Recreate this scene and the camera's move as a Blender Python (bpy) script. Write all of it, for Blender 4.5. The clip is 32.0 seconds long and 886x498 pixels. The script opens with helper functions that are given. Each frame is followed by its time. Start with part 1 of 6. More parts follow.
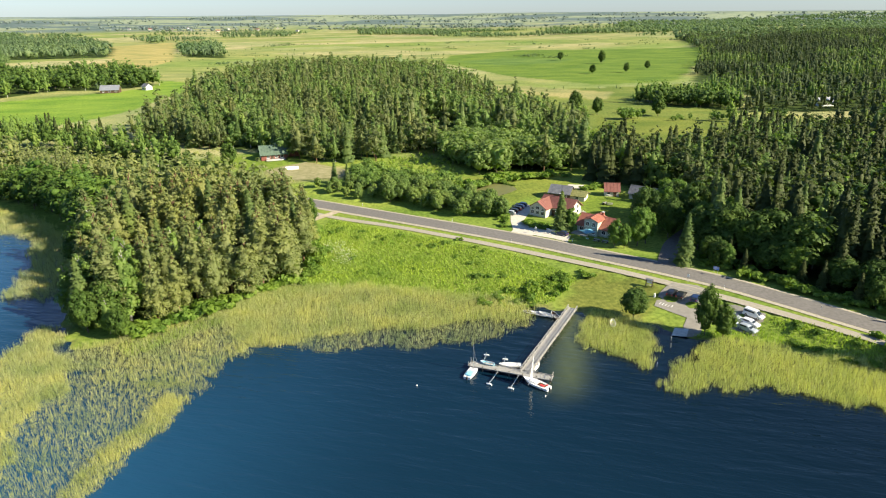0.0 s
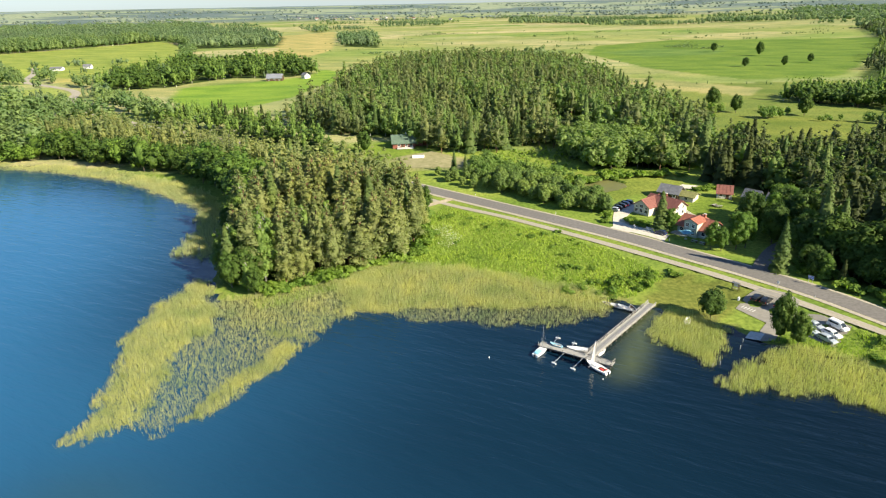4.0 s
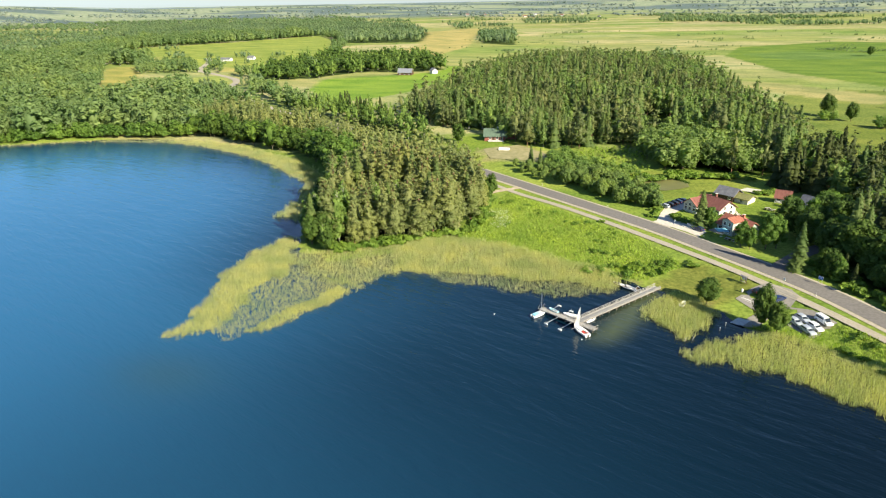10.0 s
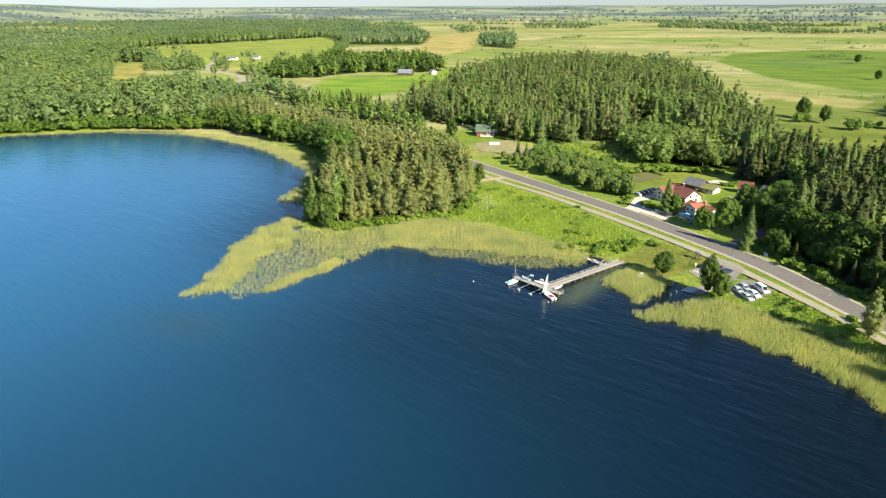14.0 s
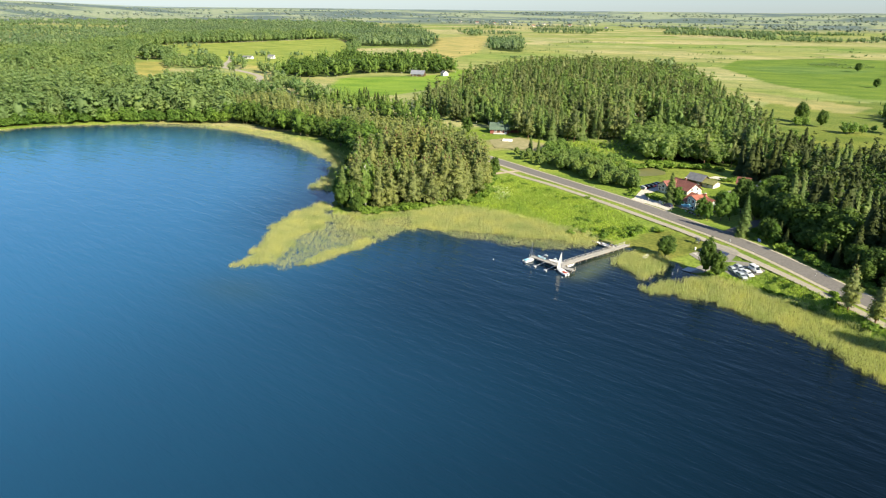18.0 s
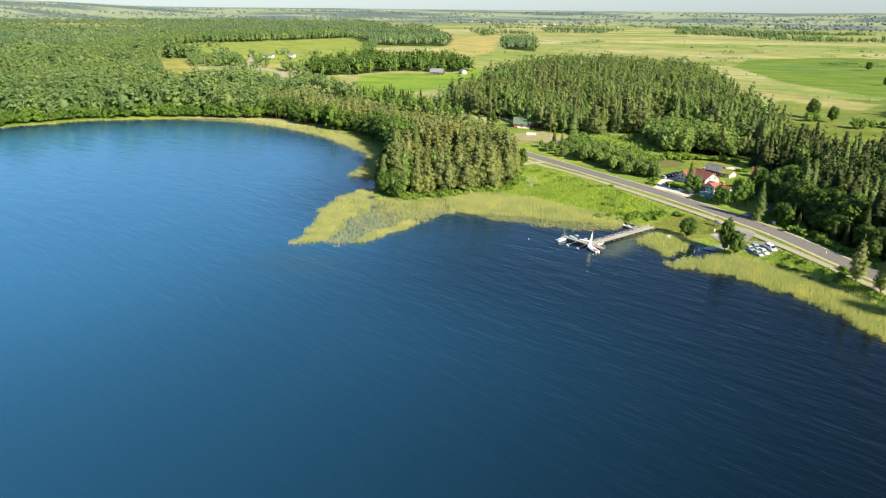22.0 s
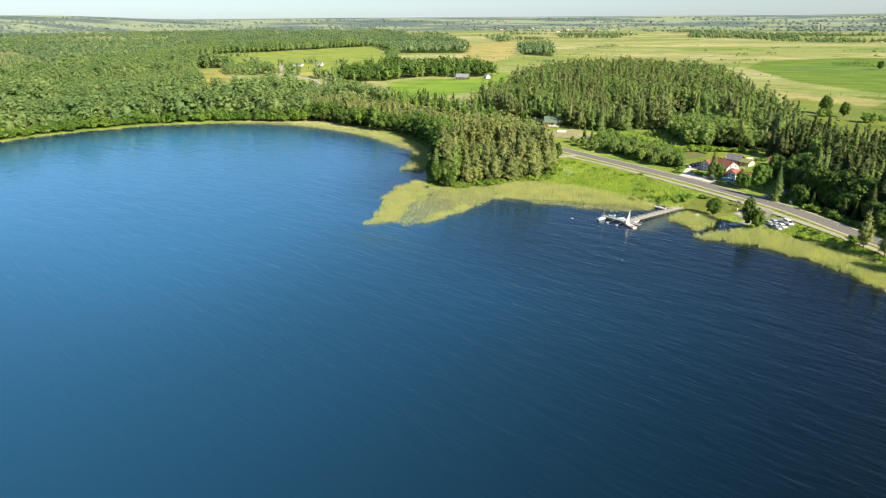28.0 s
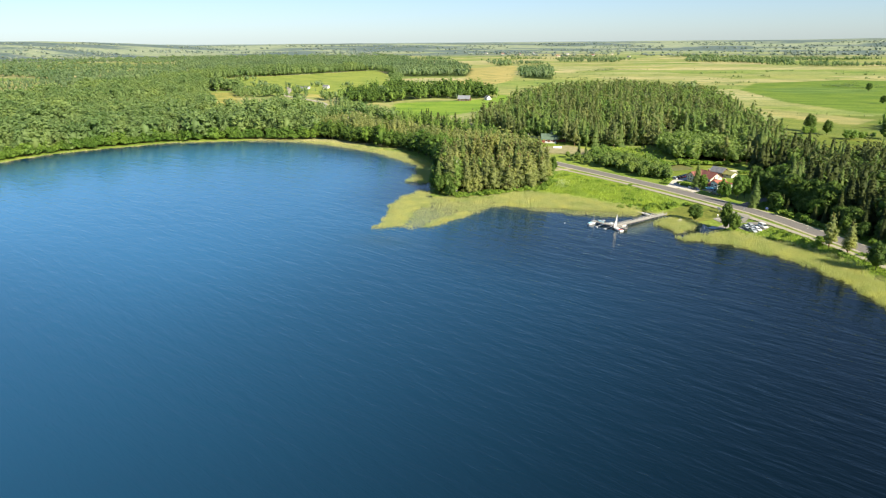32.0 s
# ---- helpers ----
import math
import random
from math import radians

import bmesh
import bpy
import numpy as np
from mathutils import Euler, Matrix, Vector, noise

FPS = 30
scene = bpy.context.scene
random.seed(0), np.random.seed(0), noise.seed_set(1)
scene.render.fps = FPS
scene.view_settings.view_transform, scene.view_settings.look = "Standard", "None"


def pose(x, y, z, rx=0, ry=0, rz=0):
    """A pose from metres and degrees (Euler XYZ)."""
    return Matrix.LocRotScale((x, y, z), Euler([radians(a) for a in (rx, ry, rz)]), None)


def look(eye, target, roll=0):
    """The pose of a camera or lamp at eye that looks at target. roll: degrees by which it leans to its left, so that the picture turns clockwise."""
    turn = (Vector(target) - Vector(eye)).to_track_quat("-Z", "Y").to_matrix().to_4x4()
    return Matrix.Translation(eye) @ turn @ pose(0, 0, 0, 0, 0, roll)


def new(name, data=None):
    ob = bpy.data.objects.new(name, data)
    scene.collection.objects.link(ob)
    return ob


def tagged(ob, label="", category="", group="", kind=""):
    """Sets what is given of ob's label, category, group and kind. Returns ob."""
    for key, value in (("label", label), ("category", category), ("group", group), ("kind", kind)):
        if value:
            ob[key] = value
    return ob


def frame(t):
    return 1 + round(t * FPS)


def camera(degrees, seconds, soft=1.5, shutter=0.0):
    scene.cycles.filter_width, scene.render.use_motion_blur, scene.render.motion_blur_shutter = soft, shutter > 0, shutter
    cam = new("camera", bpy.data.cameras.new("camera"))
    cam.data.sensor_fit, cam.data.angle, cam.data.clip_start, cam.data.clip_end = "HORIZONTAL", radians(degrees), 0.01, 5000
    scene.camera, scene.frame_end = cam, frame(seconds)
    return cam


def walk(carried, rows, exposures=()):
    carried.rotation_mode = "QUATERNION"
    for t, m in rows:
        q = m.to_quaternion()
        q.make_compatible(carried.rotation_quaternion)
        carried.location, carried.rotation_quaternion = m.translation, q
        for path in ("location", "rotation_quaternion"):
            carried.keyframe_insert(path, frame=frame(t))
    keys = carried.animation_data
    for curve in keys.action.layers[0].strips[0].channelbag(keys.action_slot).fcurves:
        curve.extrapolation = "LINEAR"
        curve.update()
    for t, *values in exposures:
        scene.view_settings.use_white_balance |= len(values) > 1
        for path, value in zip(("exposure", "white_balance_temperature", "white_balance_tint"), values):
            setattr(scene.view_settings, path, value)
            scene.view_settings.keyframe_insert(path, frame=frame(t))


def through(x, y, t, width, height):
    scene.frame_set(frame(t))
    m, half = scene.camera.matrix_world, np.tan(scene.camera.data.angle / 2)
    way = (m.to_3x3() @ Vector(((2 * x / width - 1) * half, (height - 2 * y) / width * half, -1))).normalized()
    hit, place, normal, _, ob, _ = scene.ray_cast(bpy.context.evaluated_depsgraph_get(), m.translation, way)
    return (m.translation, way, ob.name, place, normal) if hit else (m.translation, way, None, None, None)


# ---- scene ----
cam = camera(69.1, 32.0, soft=1.15)
PATH = [
    (0, (-1.544, 3.389, 70.482), (-1.452, 5.262, 69.787), -0.4),
    (0.5, (-0.319, 1.561, 70.968), (-0.226, 3.432, 70.268), -0.4),
    (1, (0.832, -0.355, 71.552), (0.881, 1.516, 70.847), -0.4),
    (1.5, (2.529, -2.306, 72.207), (2.499, -0.437, 71.498), -0.6),
    (2, (4.279, -4.125, 72.942), (4.218, -2.258, 72.228), -0.7),
    (2.5, (6.143, -6.131, 73.774), (6.038, -4.267, 73.056), -0.9),
    (3, (7.831, -8.04, 74.553), (7.657, -6.182, 73.831), -0.9),
    (3.5, (9.696, -10.001, 75.261), (9.442, -8.154, 74.538), -1.0),
    (5.5, (19.309, -17.171, 79.21), (18.689, -15.416, 78.479), -1.6),
    (6, (22.562, -18.91, 80.146), (21.846, -17.192, 79.414), -1.8),
    (6.5, (26.074, -20.662, 80.578), (25.322, -18.96, 79.844), -1.9),
    (7, (29.343, -22.479, 80.801), (28.594, -20.777, 80.065), -1.9),
    (8, (36.243, -25.771, 80.722), (35.502, -24.065, 79.987), -1.7),
    (9, (42.697, -29.634, 80.702), (41.957, -27.926, 79.97), -1.4),
    (10, (48.191, -33.67, 80.419), (47.45, -31.961, 79.69), -1.1),
    (11, (52.492, -38.309, 80.334), (51.753, -36.598, 79.607), -0.9),
    (12, (56.514, -43.358, 80.349), (55.772, -41.648, 79.624), -0.7),
    (13, (59.539, -48.781, 80.208), (58.796, -47.07, 79.486), -0.5),
    (14, (61.919, -54.046, 80.182), (61.175, -52.335, 79.463), -0.3),
    (14.5, (62.74, -56.971, 80.134), (61.995, -55.259, 79.418), -0.2),
    (16.5, (64.523, -68.445, 80.275), (63.775, -66.731, 79.564), 0.5),
    (17, (64.389, -71.237, 80.385), (63.642, -69.524, 79.674), 0.6),
    (18, (64.013, -77.018, 80.341), (63.262, -75.306, 79.631), 0.6),
    (19, (63.645, -82.614, 80.364), (62.886, -80.906, 79.654), 0.4),
    (20, (63.363, -88.641, 80.354), (62.598, -86.934, 79.644), 0.4),
    (21, (62.652, -94.72, 80.307), (61.885, -93.015, 79.597), 0.5),
    (22, (61.799, -101.13, 80.443), (61.027, -99.427, 79.732), 0.6),
    (23, (60.612, -107.413, 80.301), (59.836, -105.712, 79.591), 0.6),
    (24, (59.562, -113.801, 80.409), (58.781, -112.103, 79.697), 0.6),
    (25, (58.363, -120.474, 80.168), (57.574, -118.779, 79.458), 0.4),
    (25.5, (58.135, -123.838, 80.424), (57.342, -122.146, 79.712), 0.3),
    (27.5, (59.523, -136.825, 81.142), (58.715, -135.133, 80.445), -0.3),
    (28, (60.329, -139.825, 81.218), (59.519, -138.132, 80.527), -0.4),
    (29, (62.391, -145.552, 81.2), (61.577, -143.855, 80.523), -0.5),
    (30, (64.815, -150.925, 81.06), (63.997, -149.224, 80.397), -0.6),
    (31, (67.72, -156.007, 80.771), (66.897, -154.302, 80.126), -0.6),
    (32, (70.657, -161.166, 80.173), (69.83, -159.455, 79.549), -0.5),
]
walk(cam, [(t, look(eye, target, roll)) for t, eye, target, roll in PATH])

# ---- light ----
scene.view_settings.exposure = 1.15
SUN_DIR = Vector((0.91, -0.41, 0.0)).normalized()
SUN_UP = radians(31)
world = bpy.data.worlds.new("sky")
scene.world = world
world.use_nodes = True
wn = world.node_tree.nodes
sky = wn.new("ShaderNodeTexSky")
sky.sky_type = "NISHITA"
sky.sun_disc = False
sky.sun_elevation = SUN_UP
sky.sun_rotation = math.atan2(SUN_DIR.x, SUN_DIR.y)
sky.air_density, sky.dust_density, sky.ozone_density = 1.0, 0.2, 2.0
wn["Background"].inputs["Strength"].default_value = 0.098
air = wn.new("ShaderNodeMix")
air.data_type, air.blend_type = "RGBA", "MULTIPLY"
air.inputs[0].default_value = 1.0
air.inputs[7].default_value = (0.66, 0.82, 1.08, 1)
veil = wn.new("ShaderNodeGamma")
veil.inputs[1].default_value = 0.76
world.node_tree.links.new(sky.outputs[0], veil.inputs[0])
world.node_tree.links.new(veil.outputs[0], air.inputs[6])
world.node_tree.links.new(air.outputs[2], wn["Background"].inputs["Color"])
sun_vec = Vector((SUN_DIR.x * math.cos(SUN_UP), SUN_DIR.y * math.cos(SUN_UP), math.sin(SUN_UP)))
sun = new("sun", bpy.data.lights.new("sun", "SUN"))
sun.data.energy, sun.data.angle, sun.data.color = 5.6, radians(0.55), (1.0, 0.89, 0.66)
sun.matrix_world = look(sun_vec * 500, (0, 0, 0))


# ---- materials ----
class Mat:
    """A node material under construction: a Principled surface and small node helpers."""

    def __init__(self, name, rough=0.8, metal=0.0, spec=0.3):
        self.m = bpy.data.materials.new(name)
        self.m.use_nodes = True
        self.t = self.m.node_tree
        self.b = self.t.nodes["Principled BSDF"]
        self.b.inputs["Roughness"].default_value = rough
        self.b.inputs["Metallic"].default_value = metal
        self.b.inputs["Specular IOR Level"].default_value = spec
        self.pos = self.t.nodes.new("ShaderNodeNewGeometry")

    def link(self, a, b):
        self.t.links.new(a, b)

    def noise(self, scale, detail=3.0, stretch=None, local=False):
        n = self.t.nodes.new("ShaderNodeTexNoise")
        n.inputs["Scale"].default_value = scale
        n.inputs["Detail"].default_value = detail
        src = self.pos.outputs["Position"]
        if local:
            src = self.t.nodes.new("ShaderNodeTexCoord").outputs["Object"]
        if stretch:
            k = self.t.nodes.new("ShaderNodeMapping")
            k.inputs["Scale"].default_value = stretch[:3]
            if len(stretch) > 3:
                k.inputs["Rotation"].default_value = (0, 0, radians(stretch[3]))
            self.link(src, k.inputs["Vector"])
            src = k.outputs[0]
        self.link(src, n.inputs["Vector"])
        return n.outputs["Fac"]

    def ramp(self, fac, stops):
        r = self.t.nodes.new("ShaderNodeValToRGB")
        el = r.color_ramp.elements
        while len(el) < len(stops):
            el.new(0.5)
        for e, (p, c) in zip(el, stops):
            e.position, e.color = p, (*c, 1)
        self.link(fac, r.inputs[0])
        return r.outputs[0]

    def mix(self, a, b, fac, kind="MIX"):
        x = self.t.nodes.new("ShaderNodeMix")
        x.data_type, x.blend_type = "RGBA", kind
        for sock, v in ((x.inputs[0], fac), (x.inputs[6], a), (x.inputs[7], b)):
            if isinstance(v, (int, float)):
                sock.default_value = v
            elif isinstance(v, tuple):
                sock.default_value = (*v, 1)
            else:
                self.link(v, sock)
        return x.outputs[2]

    def color(self, c):
        if isinstance(c, tuple):
            self.b.inputs["Base Color"].default_value = (*c, 1)
        else:
            self.link(c, self.b.inputs["Base Color"])
        return self

    def bump(self, fac, strength, distance):
        u = self.t.nodes.new("ShaderNodeBump")
        u.inputs["Strength"].default_value, u.inputs["Distance"].default_value = strength, distance
        self.link(fac, u.inputs["Height"])
        self.link(u.outputs[0], self.b.inputs["Normal"])
        return self


def speckled(name, dark, light, scale, rough=0.8, big=0.15, bump=0.0, metal=0.0, stretch=None, spec=0.3):
    """A surface with variation at two scales between two base colours."""
    k = Mat(name, rough, metal, spec)
    fine = k.noise(scale, 4, stretch)
    c = k.ramp(fine, [(0.3, dark), (0.7, light)])
    mid = tuple((a + b) * 0.42 for a, b in zip(dark, light))
    k.color(k.mix(c, mid, k.ramp(k.noise(big, 2), [(0.4, (0, 0, 0)), (0.75, (0.6, 0.6, 0.6))])))
    if bump:
        k.bump(fine, bump, 0.05)
    return k.m


def foliage(name, dark, mid, light, hue=0.12, through=0.32):
    """Leaves: per-clump and per-tree variation, a little light through."""
    k = Mat(name, 0.65, 0, 0.25)
    c = k.ramp(k.pos.outputs["Random Per Island"], [(0.0, dark), (0.5, mid), (1.0, light)])
    tree = k.ramp(k.noise(hue, 3.0), [(0.32, (0.66, 0.76, 0.72)), (0.5, (1, 1, 1)), (0.68, (1.26, 1.18, 0.95))])
    k.color(k.mix(c, tree, 1.0, "MULTIPLY"))
    k.bump(k.noise(1.3, 4), 0.7, 0.4)
    tr = k.t.nodes.new("ShaderNodeBsdfTranslucent")
    k.link(k.mix(c, (1.3, 1.5, 0.5), 1.0, "MULTIPLY"), tr.inputs["Color"])
    ms = k.t.nodes.new("ShaderNodeMixShader")
    ms.inputs[0].default_value = through
    k.link(k.b.outputs[0], ms.inputs[1])
    k.link(tr.outputs[0], ms.inputs[2])
    k.link(ms.outputs[0], k.t.nodes["Material Output"].inputs["Surface"])
    return k.m


PINE = foliage("pine_needles", (0.200, 0.226, 0.086), (0.228, 0.256, 0.098), (0.258, 0.286, 0.112), 0.05, 0.45)
SPRUCE = foliage("spruce_needles", (0.033, 0.048, 0.011), (0.044, 0.062, 0.015), (0.059, 0.080, 0.019), 0.08, 0.28)
FIR = foliage("conifer_needles", (0.108, 0.160, 0.050), (0.135, 0.192, 0.060), (0.165, 0.225, 0.072), 0.1, 0.45)
BIRCH = foliage("birch_leaves", (0.138, 0.215, 0.052), (0.172, 0.258, 0.064), (0.21, 0.30, 0.080), 0.09, 0.45)
BROAD = foliage("broad_leaves", (0.046, 0.086, 0.014), (0.064, 0.113, 0.018), (0.086, 0.146, 0.025), 0.09, 0.28)
LINDEN = foliage("linden_leaves", (0.090, 0.160, 0.028), (0.118, 0.200, 0.037), (0.150, 0.245, 0.050), 0.05, 0.42)
WILLOW = foliage("willow_leaves", (0.135, 0.195, 0.056), (0.175, 0.245, 0.072), (0.22, 0.30, 0.094), 0.1, 0.45)
# far leaves with distance haze in the colour: paler and bluer
FARWOOD = foliage("hazed_distant_leaves", (0.138, 0.200, 0.100), (0.158, 0.226, 0.114), (0.180, 0.252, 0.130), 0.012, 0.45)
BAYLEAF = foliage("bay_leaves", (0.140, 0.206, 0.076), (0.166, 0.238, 0.090), (0.196, 0.272, 0.106), 0.03, 0.42)
HILLPINE = foliage("hill_pine_needles", (0.136, 0.164, 0.064), (0.160, 0.190, 0.075), (0.186, 0.218, 0.088), 0.1, 0.42)
EASTPINE = foliage("dark_pine_needles", (0.060, 0.080, 0.026), (0.076, 0.098, 0.032), (0.094, 0.120, 0.040), 0.06, 0.34)
HILLBIRCH = foliage("hill_birch_leaves", (0.148, 0.222, 0.066), (0.175, 0.254, 0.077), (0.204, 0.286, 0.090), 0.09, 0.44)
# darker far leaves, the same haze blue in their colour
FARMIXED = foliage("hazed_mixed_leaves", (0.100, 0.152, 0.080), (0.118, 0.174, 0.092), (0.138, 0.198, 0.106), 0.014, 0.4)
# horizon belts: leaf colour taken most of the way to haze blue-grey
FARDEEP = foliage("hazed_horizon_leaves", (0.160, 0.205, 0.196), (0.180, 0.228, 0.216), (0.200, 0.250, 0.236), 0.01, 0.3)
FARDARK = foliage("distant_needles", (0.049, 0.072, 0.028), (0.064, 0.090, 0.034), (0.080, 0.110, 0.043), 0.03, 0.4)
BUSH = foliage("bush_leaves", (0.115, 0.185, 0.028), (0.150, 0.235, 0.038), (0.19, 0.285, 0.052), 0.2, 0.42)
BARK_PINE = speckled("pine_bark", (0.10, 0.06, 0.035), (0.24, 0.14, 0.08), 3, 0.9, stretch=(1, 1, 0.2))
BARK_BIRCH = speckled("birch_bark", (0.16, 0.15, 0.13), (0.62, 0.60, 0.55), 2.5, 0.8)
BARK = speckled("grey_bark", (0.06, 0.05, 0.04), (0.16, 0.13, 0.10), 3, 0.9, stretch=(1, 1, 0.2))
REED = foliage("reed_stalks", (0.325, 0.335, 0.155), (0.435, 0.440, 0.215), (0.55, 0.54, 0.30), 0.13, 0.45)
GRASS = foliage("tall_grass", (0.215, 0.300, 0.045), (0.270, 0.365, 0.060), (0.35, 0.43, 0.095), 0.09, 0.38)
FLOWER = foliage("white_umbels", (0.36, 0.42, 0.24), (0.50, 0.53, 0.38), (0.62, 0.62, 0.52), 0.2, 0.2)
ASPHALT = speckled("asphalt", (0.128, 0.120, 0.112), (0.185, 0.175, 0.163), 1.2, 0.85, 0.06, stretch=(1, 1, 1))
SHOULDER = speckled("gravel_shoulder", (0.30, 0.27, 0.205), (0.44, 0.40, 0.31), 1.6, 0.95, 0.2)
PAVED = speckled("pale_paving", (0.28, 0.255, 0.20), (0.38, 0.345, 0.275), 1.5, 0.9, 0.1)
DIRT = speckled("dirt_track", (0.30, 0.25, 0.17), (0.50, 0.43, 0.32), 0.8, 0.95, 0.2)

k = Mat("ground_cover", 0.95, 0, 0.1)
tone = k.t.nodes.new("ShaderNodeVertexColor")
tone.layer_name = "cover"
fine = k.ramp(k.noise(0.9, 5), [(0.3, (0.62, 0.66, 0.6)), (0.7, (1.25, 1.22, 1.2))])
big = k.ramp(k.noise(0.022, 6, (1.0, 2.2, 1.0, 25)), [(0.34, (0.70, 0.80, 0.72)), (0.5, (1, 1, 1)), (0.66, (1.28, 1.16, 1.2))])
k.color(k.mix(k.mix(tone.outputs["Color"], fine, 1.0, "MULTIPLY"), big, 1.0, "MULTIPLY"))
k.bump(k.noise(1.5, 4), 0.6, 0.2)
GROUND = k.m

k = Mat("lake_water", 0.07, 0, 0.50)
k.b.inputs["IOR"].default_value = 1.33
tone = k.t.nodes.new("ShaderNodeVertexColor")
# the depth layer holds the lake tint, reflected sky included
tone.layer_name = "depth"
k.color(tone.outputs["Color"])
turned = k.t.nodes.new("ShaderNodeMapping")
turned.inputs["Rotation"].default_value = (0, 0, radians(16))
k.link(k.pos.outputs["Position"], turned.inputs["Vector"])


def crests(scale, along, detail, rough):
    """Long wave crests across the wind: short across, several times longer along."""
    m = k.t.nodes.new("ShaderNodeMapping")
    m.inputs["Scale"].default_value = (along, 1.0, 1.0)
    k.link(turned.outputs[0], m.inputs["Vector"])
    n = k.t.nodes.new("ShaderNodeTexNoise")
    n.inputs["Scale"].default_value, n.inputs["Detail"].default_value, n.inputs["Roughness"].default_value = scale, detail, rough
    n.inputs["Distortion"].default_value = 0.35
    k.link(m.outputs[0], n.inputs["Vector"])
    return n.outputs["Fac"]


u = k.t.nodes.new("ShaderNodeMath")
u.operation = "MULTIPLY_ADD"
u.inputs[1].default_value = 1.3
k.link(crests(0.2, 0.3, 1, 0.5), u.inputs[0])
k.link(crests(0.62, 0.22, 3, 0.6), u.inputs[2])
k.bump(u.outputs[0], 0.56, 0.36)
WATER = k.m


# ---- plan of the land ----
def inside(poly, X, Y):
    res = np.zeros(X.shape, bool)
    n = len(poly)
    for i in range(n):
        (x1, y1), (x2, y2) = poly[i], poly[(i + 1) % n]
        if y1 != y2:
            hit = ((y1 > Y) != (y2 > Y)) & (X < (x2 - x1) * (Y - y1) / (y2 - y1) + x1)
            res ^= hit
    return res


def line_dist(pts, X, Y, closed=False):
    best = np.full(X.shape, 1e9)
    n = len(pts)
    for i in range(n if closed else n - 1):
        (x1, y1), (x2, y2) = pts[i], pts[(i + 1) % n]
        dx, dy = x2 - x1, y2 - y1
        s = np.clip(((X - x1) * dx + (Y - y1) * dy) / (dx * dx + dy * dy), 0, 1)
        best = np.minimum(best, (X - x1 - s * dx) ** 2 + (Y - y1 - s * dy) ** 2)
    return np.sqrt(best)


def smooth(a, b, v):
    s = np.clip((v - a) / (b - a), 0, 1)
    return s * s * (3 - 2 * s)


LAKE_NEAR = [(150, 10), (132, 50), (116, 87), (104, 106), (96, 113), (82, 122), (72, 128), (64, 129), (60, 131), (56, 137),
             (50, 141), (42, 144), (38, 146), (30, 149), (22, 152), (4, 157), (-17, 163), (-37, 163), (-53, 150), (-66, 137),
             (-78, 134), (-86, 146), (-92, 160), (-98, 177), (-120, 212), (-139, 231), (-169, 247), (-205, 260), (-250, 271)]
LAKE_FAR = [(-285, 264), (-312, 252), (-360, 219), (-382, 181), (-399, 145), (-402, 102), (-420, 40), (-470, -120), (-520, -420),
            (-300, -760), (60, -820), (300, -520), (240, -200), (180, -60)]
LAKE = LAKE_NEAR + LAKE_FAR
ROAD = [(-640, 720), (-590, 662), (-533, 584), (-486, 556), (-440, 530), (-412, 505), (-385, 465), (-330, 415), (-260, 368),
        (-195, 334), (-138, 303), (-96, 276), (-46, 244), (-26, 231.5), (13, 207), (35, 192.5), (52, 179.5), (68, 167),
        (81, 155.5), (92, 143), (101, 132), (114, 117), (128, 98), (142, 74), (160, 38), (185, -20)]
SIDE_ROAD = [(69, 167), (73, 176), (79, 187), (88, 197)]
BIKE = [(-60, 243), (-29, 221), (-8, 209.5), (13, 196), (35, 180.5), (54, 166.5), (67, 155.5), (78, 145), (88, 134.5), (96, 125.5),
        (108, 111), (121, 92), (135, 68), (153, 32)]


def bezier_line(pts, step=3.0):
    """A smooth line through points (Catmull-Rom), sampled about every step metres."""
    out = []
    q = [Vector(p) for p in pts]
    q = [q[0] * 2 - q[1]] + q + [q[-1] * 2 - q[-2]]
    for i in range(1, len(q) - 2):
        a, b, c, d = q[i - 1:i + 3]
        n = max(2, int((c - b).length / step))
        for j in range(n):
            s = j / n
            out.append(0.5 * ((2 * b) + (c - a) * s + (2 * a - 5 * b + 4 * c - d) * s * s + (3 * b - a - 3 * c + d) * s ** 3))
    out.append(q[-2])
    return [(p.x, p.y) for p in out]




def height(X, Y):
    """The lie of the land: lake bed, low shore, terrace, a wooded hill, flat fields, a far rise."""
    X, Y = np.asarray(X, float), np.asarray(Y, float)
    d = line_dist(LAKE, X, Y, True)
    land = ~inside(LAKE, X, Y)
    z = 0.12 + 0.5 * smooth(0, 12, d) + 1.7 * smooth(8, 40, d) + 1.6 * smooth(45, 110, d) + 2.0 * smooth(150, 500, d)
    z = z + 11 * np.exp(-(((X + 75) / 110) ** 2 + ((Y - 500) / 140) ** 2))
    z = z + 16 * smooth(250, 900, X) * smooth(100, 500, Y) * (1 - 0.5 * smooth(900, 2000, Y))
    z = z + (38 + 36 * smooth(0.80, 1.02, -np.arctan2(X, Y))) * smooth(3000, 4700, np.hypot(X, Y))
    r = np.where(np.abs(X) < 750, line_dist(ROAD, X, Y), 1e3)
    flat = np.clip(2.45 + 0.004 * (Y - 230).clip(0), 0, 6)
    z = z + (flat - z) * (1 - smooth(9, 17, r))
    return np.where(land, z, -np.minimum(0.10 * d, 3.0) - 0.02)


def zat(x, y):
    return float(height(np.array([float(x)]), np.array([float(y)]))[0])


